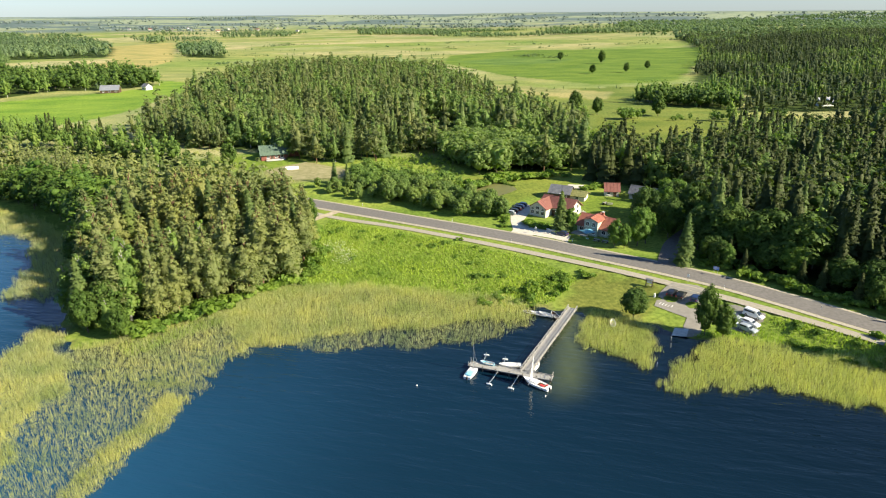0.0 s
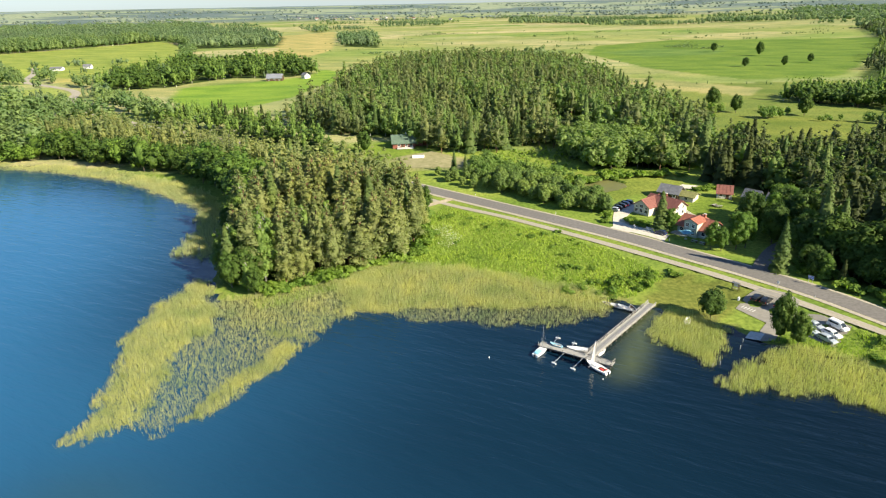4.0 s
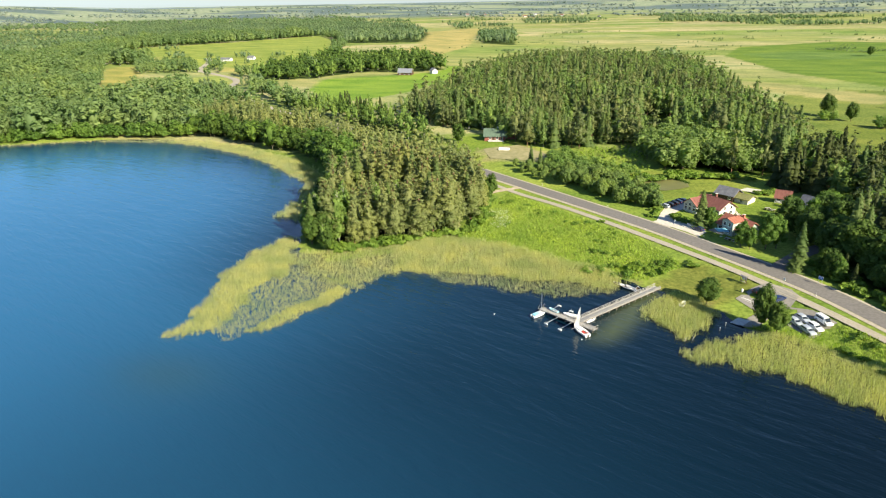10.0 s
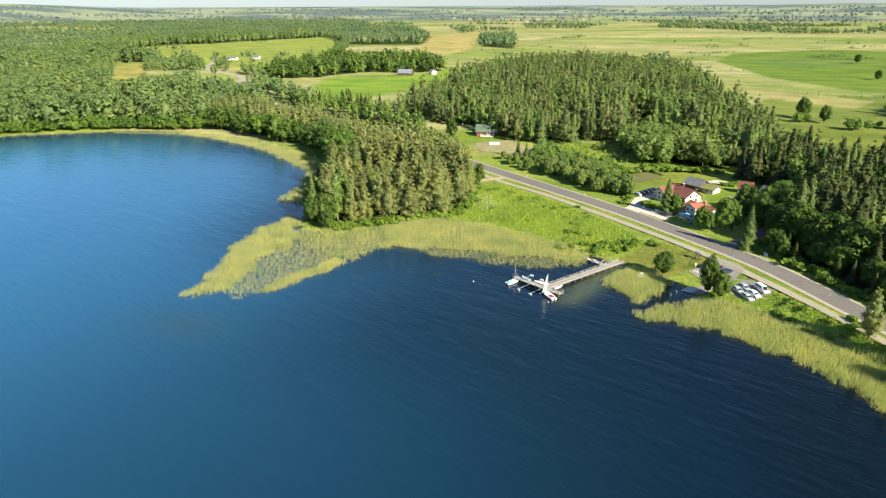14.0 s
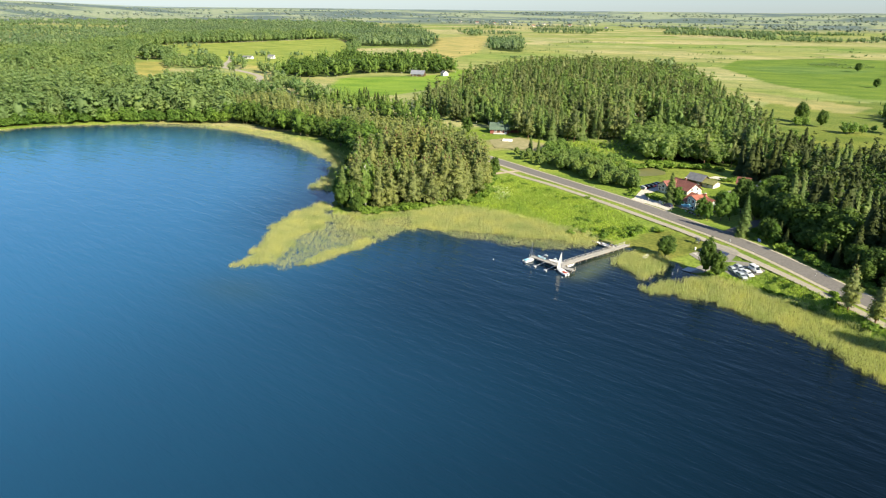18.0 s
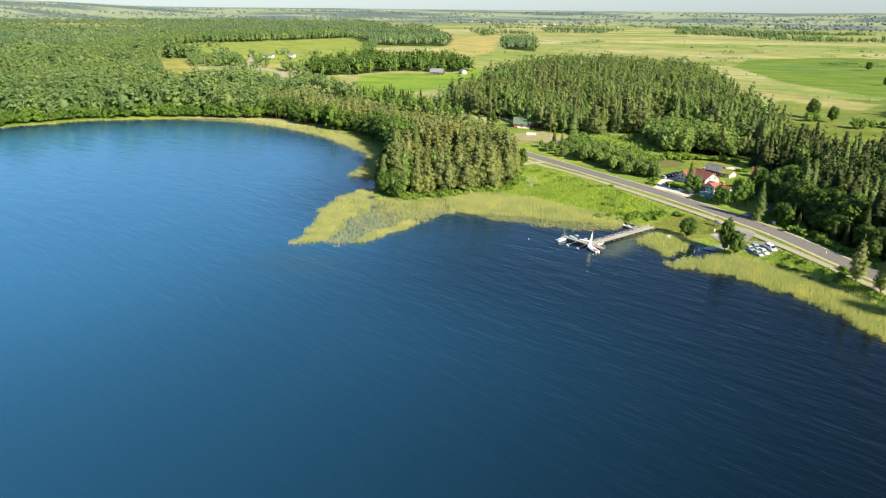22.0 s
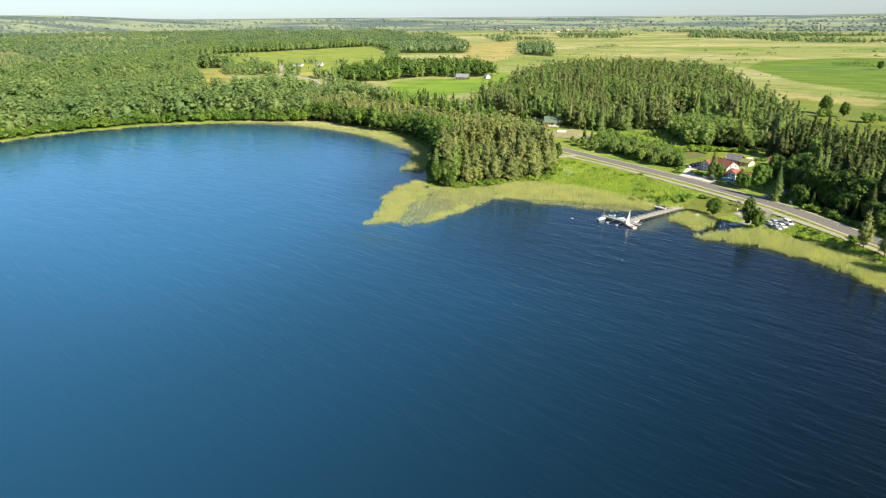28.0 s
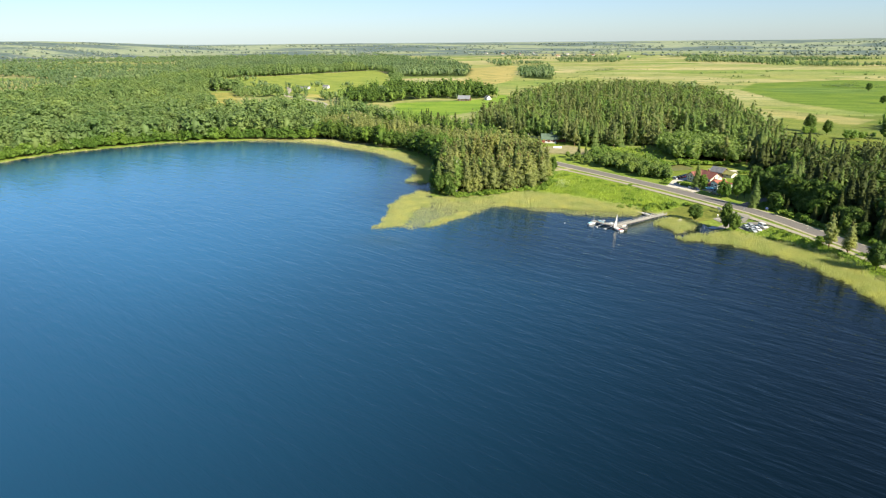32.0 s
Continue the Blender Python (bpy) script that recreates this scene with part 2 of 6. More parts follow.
# Woods: outline, spacing, and the kinds of tree in them
POINT_WOOD = [(-80, 142), (-66, 141), (-53, 154), (-38, 166), (-31, 173), (-33, 194), (-43, 214), (-66, 236), (-100, 257), (-142, 286),
              (-200, 318), (-262, 346), (-300, 330), (-262, 281), (-205, 268), (-168, 255), (-136, 240), (-116, 216), (-93, 180), (-86, 158)]
BAY_WOOD = [(-262, 281), (-312, 262), (-364, 228), (-390, 184), (-408, 140), (-412, 100), (-440, 20), (-640, 40), (-640, 200), (-520, 260), (-450, 285),
            (-395, 322), (-340, 352), (-300, 345)]
LANE_WOOD = [(-258, 366), (-200, 338), (-150, 312), (-112, 292), (-98, 300), (-112, 320), (-150, 346), (-200, 358), (-254, 384)]
ROW_WOOD = [(-256, 388), (-200, 362), (-150, 350), (-148, 364), (-200, 380), (-250, 404)]
HILL_WOOD = [(-152, 356), (-110, 328), (-74, 318), (-46, 296), (-22, 297), (-9, 308), (5, 316), (15, 298), (25, 273), (41, 276), (66, 272),
             (80, 290), (92, 345), (72, 420), (50, 520), (10, 640), (-60, 700), (-140, 690), (-165, 600), (-150, 500), (-150, 430)]
EAST_WOOD = [(78, 182), (84, 164), (96, 150), (106, 138), (118, 124), (132, 106), (150, 80), (175, 30), (330, -20), (420, 300), (330, 420), (255, 350),
             (192, 350), (130, 300), (96, 318), (82, 285), (71, 256), (84, 244), (99, 236), (97, 222), (90, 205)]
EAST_FAR = [(254, 600), (330, 760), (469, 1068), (560, 1400), (1052, 1500), (1500, 900), (1100, 300), (420, 300), (330, 420), (215, 425), (260, 500)]
WEST_MIX = [(-300, 352), (-340, 356), (-395, 326), (-450, 289), (-520, 264), (-640, 204), (-780, 240), (-900, 640), (-1050, 1000), (-900, 1250), (-700, 1200), (-520, 900), (-460, 760), (-470, 620), (-400, 500), (-330, 470), (-240, 385)]
CLUMP_WOOD = [(164, 481), (190, 455), (225, 440), (245, 500), (232, 530), (190, 520)]
BARN_WOOD = [(-393, 506), (-440, 600), (-455, 640), (-440, 750), (-300, 740), (-235, 640), (-262, 612), (-320, 600), (-340, 540)]
COPSE_A = [(-900, 960), (-840, 1085), (-785, 1245), (-690, 1140), (-609, 1008), (-456, 1058), (-560, 1330), (-760, 1650), (-1200, 1900), (-1700, 1500), (-1374, 1190), (-1050, 960)]
COPSE_C = [(-566, 1485), (-522, 1513), (-600, 1720), (-660, 1680)]
BELT_A = [(-505, 1761), (-300, 1808), (-330, 2020), (-540, 1980)]
BELT_B = [(-161, 1899), (136, 1790), (170, 2120), (-170, 2230)]
BELT_C = [(324, 1843), (360, 1749), (640, 1740), (640, 1960), (400, 1980)]
COPSE_B = [(-344, 1042), (-264, 1003), (-380, 1380), (-440, 1300)]
GREEN_FIELD = [(-300, 470), (-232, 402), (-205, 436), (-190, 470), (-190, 560), (-200, 650), (-250, 690), (-240, 620), (-262, 590), (-330, 540)]
YELLOW_FIELD = [(-665, 564), (-633, 582), (-501, 463), (-432, 385), (-458, 362), (-525, 437)]
FARM_FIELD = [(-891, 751), (-883, 867), (-825, 1058), (-779, 1223), (-682, 1120), (-518, 854), (-487, 801), (-430, 700), (-405, 625), (-470, 595), (-590, 630), (-640, 612), (-710, 702)]
TAN_FIELD = [(-607, 1403), (-533, 1566), (-340, 986), (-320, 800), (-420, 840), (-420, 960)]
EAST_GREEN = [(44, 873), (60, 1020), (200, 1160), (520, 1100), (330, 761), (250, 620), (170, 600), (101, 691)]
STRIP_FIELD = [(95, 345), (120, 420), (175, 415), (215, 368), (190, 352), (125, 300)]
PALE_STRIP = [(38, 679), (61, 600), (84, 604), (167, 544), (148, 500), (110, 520), (60, 560), (20, 640)]
DARK_LOT = [(60, 900), (130, 960), (230, 930), (190, 860), (110, 830)]
NEAR_EAST = [(60, 400), (100, 560), (250, 600), (260, 500), (215, 425), (220, 365), (95, 300)]
CLEARING_A = [(-560, 640), (-540, 660), (-455, 590), (-440, 560), (-470, 560)]
CLEARING_B = [(-894, 797), (-773, 875), (-630, 714), (-643, 641), (-767, 672)]
CLEARING_C = [(-462, 418), (-417, 431), (-372, 373), (-400, 355)]
CLEARING_D = [(-482, 506), (-462, 548), (-398, 477), (-397, 425)]
LAWN = [(57, 213), (62, 238), (82, 240), (86, 226), (74, 207)]
PASTURE = [(14, 228), (12, 262), (24, 272), (64, 272), (64, 244), (40, 238), (30, 224)]
PLOT = [(-70, 286), (-51, 302), (-20, 278), (-33, 268), (-58, 266)]
YARD = [(-95, 300), (-78, 318), (-56, 316), (-48, 300), (-70, 284)]
GLADE = [(-27, 290), (-8, 276), (16, 266), (22, 271), (14, 298), (5, 314), (-8, 306), (-22, 297)]
BROAD_PATCH = [(15, 298), (25, 273), (44, 276), (66, 273), (74, 296), (44, 332), (12, 326)]
THICKET = [(-29, 269), (-27, 287), (-8, 273), (10, 264), (19, 259), (11, 242.5), (-8, 244.5), (-24, 257)]
HEDGE = [(-46, 257), (-28, 246.5), (2, 228), (24, 213), (31, 212), (28, 232), (12, 246), (-9, 256), (-30, 262)]
MOWN = [(44, 166), (60, 162), (66, 154), (58, 144), (50, 142), (38, 147), (36, 152)]

# ---- ground and water ----
def axis(lo, hi, step, mid_lo, mid_hi, mid_step, end_lo, end_hi):
    a = list(np.arange(lo, hi + 0.1, step))
    b = list(np.arange(hi + mid_step, mid_hi, mid_step))
    c = list(np.arange(lo - mid_step, mid_lo, -mid_step))
    s, v = mid_step, (b or a)[-1]
    while v < end_hi:
        s *= 1.06
        v += s
        b.append(v)
    s, v = mid_step, (c or a[:1])[-1]
    while v > end_lo:
        s *= 1.06
        v -= s
        c.append(v)
    return np.array(c[::-1] + a + b)


def paint(name, mesh, colours):
    at = mesh.color_attributes.new(name, "FLOAT_COLOR", "POINT")
    at.data.foreach_set("color", np.c_[colours, np.ones(len(colours))].astype(np.float32).ravel())


def grid_mesh(name, xs, ys, zfun):
    X, Y = np.meshgrid(xs, ys)
    X, Y = X.ravel(), Y.ravel()
    Z = zfun(X, Y)
    nx, ny = len(xs), len(ys)
    i = (np.arange(ny - 1)[:, None] * nx + np.arange(nx - 1)[None, :]).ravel()
    F = np.c_[i, i + 1, i + nx + 1, i + nx]
    return raw_mesh(name, np.c_[X, Y, Z], F), X, Y


def raw_mesh(name, V, F, mats=(), idx=None, smooth_faces=False):
    """A mesh from arrays; all faces have the same number of corners."""
    me = bpy.data.meshes.new(name)
    n, w = F.shape
    me.vertices.add(len(V))
    me.vertices.foreach_set("co", np.asarray(V, np.float32).ravel())
    me.loops.add(n * w)
    me.loops.foreach_set("vertex_index", F.astype(np.int32).ravel())
    me.polygons.add(n)
    me.polygons.foreach_set("loop_start", np.arange(0, n * w, w, dtype=np.int32))
    if idx is not None:
        me.polygons.foreach_set("material_index", np.asarray(idx, np.int32))
    me.polygons.foreach_set("use_smooth", np.full(n, smooth_faces))
    me.update(calc_edges=True)
    for m in mats:
        me.materials.append(m)
    return me


gx = axis(-410, 190, 4.0, -1100, 1000, 9.0, -5600, 5600)
gy = axis(60, 480, 4.0, -300, 1900, 9.0, -1600, 5600)
me, X, Y = grid_mesh("ground", gx, gy, height)
cover = np.tile(np.array([[0.28, 0.30, 0.10]]), (len(X), 1))
far_tone = np.array([noise.noise((x * 0.0035, y * 0.006, 2.0)) for x, y in zip(X, Y)])
cover += smooth(0.05, 0.2, far_tone)[:, None] * np.array([0.11, 0.07, 0.05])
cover += smooth(0.08, 0.2, -far_tone)[:, None] * np.array([-0.09, -0.01, -0.035])
# long field parcels of hay, pasture and corn
pu, pv = X * 0.90 + Y * 0.44 + 35 * np.sin(Y / 190), Y * 0.90 - X * 0.44 + 30 * np.sin(X / 230)
row = np.floor(pv / 78)
column = np.floor((pu + 137 * (row % 5)) / (170 + 60 * (row % 3)))
lot = np.modf(np.abs(np.sin(row * 12.9898 + column * 78.233)) * 4375.85)[0]
hay = np.array([(0.30, 0.31, 0.125), (0.23, 0.285, 0.075), (0.43, 0.39, 0.21), (0.25, 0.285, 0.095), (0.17, 0.245, 0.055), (0.35, 0.345, 0.165)])[(lot * 5.99).astype(int)]
cover = (cover * 0.3 + hay * 0.7) * 0.89
# distance haze in the ground colour: far fields pale, far wood belts blue-grey
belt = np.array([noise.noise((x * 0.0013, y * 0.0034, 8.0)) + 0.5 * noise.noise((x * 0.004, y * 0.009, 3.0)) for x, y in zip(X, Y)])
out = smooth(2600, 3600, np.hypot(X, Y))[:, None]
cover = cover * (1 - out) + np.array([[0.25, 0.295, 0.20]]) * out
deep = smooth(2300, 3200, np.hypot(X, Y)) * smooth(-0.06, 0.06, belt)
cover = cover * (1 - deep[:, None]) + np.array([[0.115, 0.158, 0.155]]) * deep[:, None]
shore = line_dist(LAKE, X, Y, True)
near_land = ((shore < 70) & (Y < 260)) | ((X > -125) & (X < 110) & (Y < 305))
cover[near_land] = (0.185, 0.250, 0.045)
for poly, col in ((NEAR_EAST, (0.150, 0.190, 0.042)), (GREEN_FIELD, (0.17, 0.27, 0.035)), (YELLOW_FIELD, (0.28, 0.27, 0.075)), (CLEARING_A, (0.30, 0.29, 0.09)), (CLEARING_B, (0.30, 0.30, 0.10)), (CLEARING_C, (0.29, 0.28, 0.085)), (CLEARING_D, (0.24, 0.29, 0.07)), (FARM_FIELD, (0.22, 0.27, 0.055)),
                  (TAN_FIELD, (0.34, 0.30, 0.11)), (EAST_GREEN, (0.120, 0.188, 0.028)), (STRIP_FIELD, (0.15, 0.185, 0.036)),
                  (LAWN, (0.145, 0.205, 0.030)), (PASTURE, (0.165, 0.205, 0.038)), (PLOT, (0.24, 0.24, 0.10)), (YARD, (0.15, 0.22, 0.032)), (MOWN, (0.155, 0.175, 0.038)), (PALE_STRIP, (0.27, 0.265, 0.105)), (DARK_LOT, (0.115, 0.185, 0.040))):
    cover[inside(poly, X, Y)] = col
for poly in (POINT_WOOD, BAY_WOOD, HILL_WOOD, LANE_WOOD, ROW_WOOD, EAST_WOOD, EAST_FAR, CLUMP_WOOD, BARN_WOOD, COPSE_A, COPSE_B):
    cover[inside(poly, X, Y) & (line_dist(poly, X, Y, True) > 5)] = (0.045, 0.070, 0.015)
cover[inside(LAKE, X, Y)] = (0.16, 0.14, 0.07)
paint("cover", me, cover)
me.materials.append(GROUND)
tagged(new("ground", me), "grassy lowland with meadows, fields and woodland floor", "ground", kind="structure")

wx = axis(-420, 170, 3.0, -430, 300, 9.0, -560, 320)
wy = axis(50, 280, 3.0, -200, 281, 9.0, -840, 285)
me, X, Y = grid_mesh("water", wx, wy, lambda a, b: np.zeros_like(a))
d = line_dist(LAKE_NEAR, X, Y)
# tint by place: sky reflection in the colour, bright west, dark east
skyshine = 1 - smooth(-110, 125, X - 0.15 * (Y - 60))
skyshine = (skyshine * (1 - 0.6 * smooth(-70, 0, X) * smooth(20, 90, Y)))[:, None]
# fades near the banks, for dark tree reflections in the colour
tint = np.array([[0.0006, 0.0040, 0.0070]]) * (1 - skyshine) + np.array([[0.013, 0.070, 0.145]]) * skyshine * smooth(-25, 60, line_dist(LAKE, X, Y, True))[:, None]
# more reflected sky in the colour over the western water
tint = tint * (1 + 0.55 * smooth(30, 150, -X) * smooth(-90, 20, Y))[:, None]
shoal = (0.9 * np.exp(-((X - 30.5 - 0.27 * (Y - 120)) / 4.0) ** 2) * smooth(104, 117, Y))[:, None]
tint = tint * (1 - shoal) + np.array([[0.062, 0.080, 0.038]]) * shoal
bar = (0.5 * np.exp(-(((X + 63) / 14) ** 2 + ((Y - 59) / 9) ** 2)))[:, None]
tint = tint * (1 - bar) + np.array([[0.024, 0.064, 0.082]]) * bar
# reflected sky added again over the far bay, less by its banks
tint = tint + ((1 - smooth(-330, -110, X)) * smooth(15, 80, line_dist(LAKE, X, Y, True)))[:, None] * np.array([[0.008, 0.044, 0.080]])
paint("depth", me, tint)
me.materials.append(WATER)
tagged(new("water", me), "dark blue lake water with fine wind ripples", "lake", kind="structure")


def ribbon(name, pts, lo, hi, mat, lift, label, step=3.0, category="road"):
    """A strip along a line, from lo to hi metres to its right side, draped on the land."""
    line = bezier_line(pts, step)
    cols = max(2, int((hi - lo) / 2.5) + 1)
    offs = np.linspace(lo, hi, cols)
    V = []
    for i, p in enumerate(line):
        a, b = Vector(line[max(0, i - 1)]), Vector(line[min(len(line) - 1, i + 1)])
        t = (b - a).normalized()
        for o in offs:
            V.append((p[0] + t.y * o, p[1] - t.x * o))
    V = np.array(V)
    Z = height(V[:, 0], V[:, 1])
    Z = np.maximum(Z, 0.05) + lift
    n = len(line)
    F = np.array([(i * cols + j, (i + 1) * cols + j, (i + 1) * cols + j + 1, i * cols + j + 1) for i in range(n - 1) for j in range(cols - 1)])[:, ::-1]
    ob = new(name, raw_mesh(name, np.c_[V, Z], F, [mat]))
    return tagged(ob, label, category, kind="structure")


ribbon("road", ROAD[9:], -3.6, 3.6, ASPHALT, 0.16, "two-lane grey asphalt country road")
ribbon("road", ROAD[:10], -3.6, 3.6, PAVED, 0.16, "pale country road winding away between fields")
ribbon("shoulder", ROAD[9:], 3.62, 5.2, SHOULDER, 0.13, "pale gravel shoulder along the asphalt road", category="shoulder")
ribbon("shoulder", ROAD[9:], -4.6, -3.62, SHOULDER, 0.13, "narrow pale gravel shoulder along the asphalt road", category="shoulder")
ribbon("cycle_path", BIKE, -1.4, 1.4, PAVED, 0.14, "pale paved cycle path beside the road", category="path")

# the last wooded rise before the sky, distance haze blue in its colour
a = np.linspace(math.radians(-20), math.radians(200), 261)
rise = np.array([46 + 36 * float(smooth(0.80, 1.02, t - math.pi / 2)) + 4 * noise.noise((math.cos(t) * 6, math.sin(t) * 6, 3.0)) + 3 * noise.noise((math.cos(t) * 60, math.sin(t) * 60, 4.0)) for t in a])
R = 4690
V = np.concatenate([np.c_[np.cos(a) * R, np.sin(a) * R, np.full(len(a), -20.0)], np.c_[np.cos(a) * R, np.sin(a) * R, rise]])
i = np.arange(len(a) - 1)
k = Mat("hazed_rise", 1.0, 0, 0.0)
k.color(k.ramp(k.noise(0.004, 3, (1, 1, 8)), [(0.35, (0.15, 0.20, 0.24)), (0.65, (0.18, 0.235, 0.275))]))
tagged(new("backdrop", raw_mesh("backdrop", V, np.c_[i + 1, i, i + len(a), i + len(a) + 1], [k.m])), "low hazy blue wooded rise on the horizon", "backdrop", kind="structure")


# ---- vegetation ----
def unit(n, g):
    v = g.normal(size=(n, 3))
    return v / np.linalg.norm(v, axis=1)[:, None]


def leaves(P, N, size, g, flat=0.7, single=False):
    """One crooked leaf clump (four corners) at each place P, facing about along N."""
    n = len(P)
    N = N + unit(n, g) * flat
    N /= np.linalg.norm(N, axis=1)[:, None]
    T = np.cross(N, unit(n, g))
    T /= np.linalg.norm(T, axis=1)[:, None] + 1e-9
    B = np.cross(N, T)
    s = size * g.uniform(0.6, 1.35, (n, 1))
    out = []
    for a, b in ((-1, -0.8), (1, -0.9), (0.9, 1), (-0.8, 0.9)):
        out.append(P + T * s * a * g.uniform(0.55, 1.1, (n, 1)) + B * s * b * g.uniform(0.55, 1.1, (n, 1)))
    if single:
        return np.stack(out[:3], 1).reshape(-1, 3), np.arange(3 * n).reshape(-1, 3)
    V = np.stack(out, 1).reshape(-1, 3)
    q = np.arange(n)[:, None] * 4
    return V, np.concatenate([q + [0, 1, 2], q + [0, 2, 3]], 1).reshape(-1, 3)


def lump(c, r, g, n=7, m=4):
    """A low uneven ball, the shaded inside of a crown."""
    V = [c + np.array([0, 0, r[2]])]
    for j in range(1, m):
        a = math.pi * j / m
        for i in range(n):
            b = 2 * math.pi * (i + 0.5 * (j % 2)) / n
            V.append(c + np.array([math.sin(a) * math.cos(b), math.sin(a) * math.sin(b), math.cos(a)]) * r * g.uniform(0.7, 1.2))
    V.append(c - np.array([0, 0, r[2]]))
    F = [(0, 1 + i, 1 + (i + 1) % n) for i in range(n)]
    for j in range(m - 2):
        for i in range(n):
            a, b = 1 + j * n + i, 1 + j * n + (i + 1) % n
            F += [(a, a + n, b + n), (a, b + n, b)]
    e = len(V) - 1
    F += [(e, e - n + (i + 1) % n, e - n + i) for i in range(n)]
    return np.array(V), np.array(F)


def tube(pts, radii, n=6):
    """A tapering limb through points."""
    V, F = [], []
    pts = [np.array(p, float) for p in pts]
    for k, (p, r) in enumerate(zip(pts, radii)):
        t = pts[min(k + 1, len(pts) - 1)] - pts[max(k - 1, 0)]
        t /= np.linalg.norm(t) + 1e-9
        s = np.cross(t, (0.3, 0.9, 0.1))
        s /= np.linalg.norm(s) + 1e-9
        u = np.cross(t, s)
        for i in range(n):
            a = 2 * math.pi * i / n
            V.append(p + (s * math.cos(a) + u * math.sin(a)) * r)
    for k in range(len(pts) - 1):
        for i in range(n):
            a, b = k * n + i, k * n + (i + 1) % n
            F += [(a, b, b + n), (a, b + n, a + n)]
    return np.array(V), np.array(F)


def joined(pieces):
    V, F, o = [], [], 0
    for v, f in pieces:
        V.append(v)
        F.append(f + o)
        o += len(v)
    return np.concatenate(V), np.concatenate(F)


def crown_parts(kind, H, W, n, size, seed, cores=True):
    """Crown and wood of one tree of height H and width W, with about n leaf clumps of a size."""
    g = np.random.default_rng(seed)
    lobes, wood = [], []
    lean = g.uniform(-0.03, 0.03, 2) * H
    if kind == "spruce":
        P, N = [], []
        tiers = max(5, int(H / 1.1))
        for i in range(n):
            h = g.uniform(0.04, 1.0) ** 0.85
            tier = (math.floor(h * tiers) + g.uniform(0.25, 0.6)) / tiers
            r = W / 2 * (1.02 - tier) * g.uniform(0.6, 1.08) + 0.12
            a = g.uniform(0, 2 * math.pi)
            r *= 0.85 + 0.22 * math.sin(a * 5 + math.floor(h * tiers) * 2.1)
            P.append((math.cos(a) * r, math.sin(a) * r, tier * H * 0.96 - 0.3 * r))
            N.append((math.cos(a) * 0.8, math.sin(a) * 0.8, 0.9))
        L = leaves(np.array(P), np.array(N), size, g, 0.32, True)
        pieces = [L]
        rows = 7 if n > 400 else 5 if n > 60 else 3
        for j in range(rows if cores else 0):
            low = 0.05 + 0.88 * j / rows
            R = W / 2 * (1 - low) ** 0.85 * 0.88
            V = [(0, 0, H * min(0.99, low + 1.5 / rows))]
            for i in range(10):
                a, q = 0.63 * i + j, R * (g.uniform(0.85, 1.1) if i % 2 else g.uniform(0.55, 0.75))
                V.append((math.cos(a) * q, math.sin(a) * q, H * low - 0.25 * q))
            pieces.append((np.array(V), np.array([(0, 1 + i, 1 + (i + 1) % 10) for i in range(10)])))
        wood = [tube([(0, 0, -0.4), (0, 0, H * 0.5), (0, 0, H * 0.9)], [0.013 * H, 0.008 * H, 0.03], 6)]
        return joined(pieces), joined(wood)
    if kind == "pine":
        k = 30 if n > 400 else 9 if n > 60 else 4
        for i in range(k):
            h = 0.14 + 0.84 * (i + g.uniform(0.1, 0.9)) / k
            env = W / 2 * min(1.0, (1.05 - h) / 0.72) ** 0.85
            r = (env * 0.40 + 0.30) * g.uniform(0.85, 1.15) * (1.0 if k == 30 else 1.3)
            a, off = i * 2.4 + g.uniform(-0.6, 0.6), env * g.uniform(0.4, 0.72)
            lobes.append((np.array([math.cos(a) * off + lean[0] * h, math.sin(a) * off + lean[1] * h, h * H]), np.array([r, r, r * 0.85])))
        core = (0.20, 0.10, 0.82)
        base = 0.3
    elif kind == "birch":
        k = 18 if n > 400 else 7 if n > 60 else 3
        for i in range(k):
            h = 0.08 + 0.87 * (i + g.uniform(0.2, 0.8)) / k
            env = W * 0.5 * (1.10 - abs(h - 0.34) * 1.3)
            r = env * g.uniform(0.42, 0.56) * (1.0 if k == 18 else 1.25)
            a, off = i * 2.4 + g.uniform(-0.6, 0.6), env * g.uniform(0.35, 0.6)
            lobes.append((np.array([math.cos(a) * off + lean[0] * h, math.sin(a) * off + lean[1] * h, h * H]), np.array([r, r, r * 1.2])))
        core = (0.20, 0.06, 0.80)
        base = 0.2
    else:
        k = 26 if n > 400 else 8 if n > 60 else 3
        for i in range(k):
            up = 1 - 1.62 * (i + 0.5) / k
            a = i * 2.4 + g.uniform(-0.5, 0.5)
            side = math.sqrt(1 - up * up)
            r = W * g.uniform(0.15, 0.22) * (1.0 if k == 26 else 1.35)
            o = g.uniform(0.85, 1.12)
            lobes.append((np.array([math.cos(a) * side * W * 0.34 * o, math.sin(a) * side * W * 0.34 * o, H * (0.50 + 0.37 * up * o)]), np.array([r, r, r * 0.95])))
        core = (0.31, 0.12, 0.78)
        base = 0.12
    pieces = []
    tot = sum(r[0] * r[2] for _, r in lobes)
    for c, r in lobes:
        m = max(2, int(n * r[0] * r[2] / tot))
        D = unit(m, g)
        D[:, 2] = np.where(D[:, 2] < -0.5, -D[:, 2], D[:, 2])
        pieces.append(leaves(c + D * r * g.uniform(0.72, 1.08, (m, 1)), D + np.array([0, 0, 0.35]), size, g, 0.36, True))
        if cores:
            pieces.append(lump(c, r * (0.60 if n > 400 else 0.5), g, 6 if n > 400 else 5, 4 if n > 400 else 3))
    if n <= 400:
        core = (core[0] * 0.8, core[1], core[2])
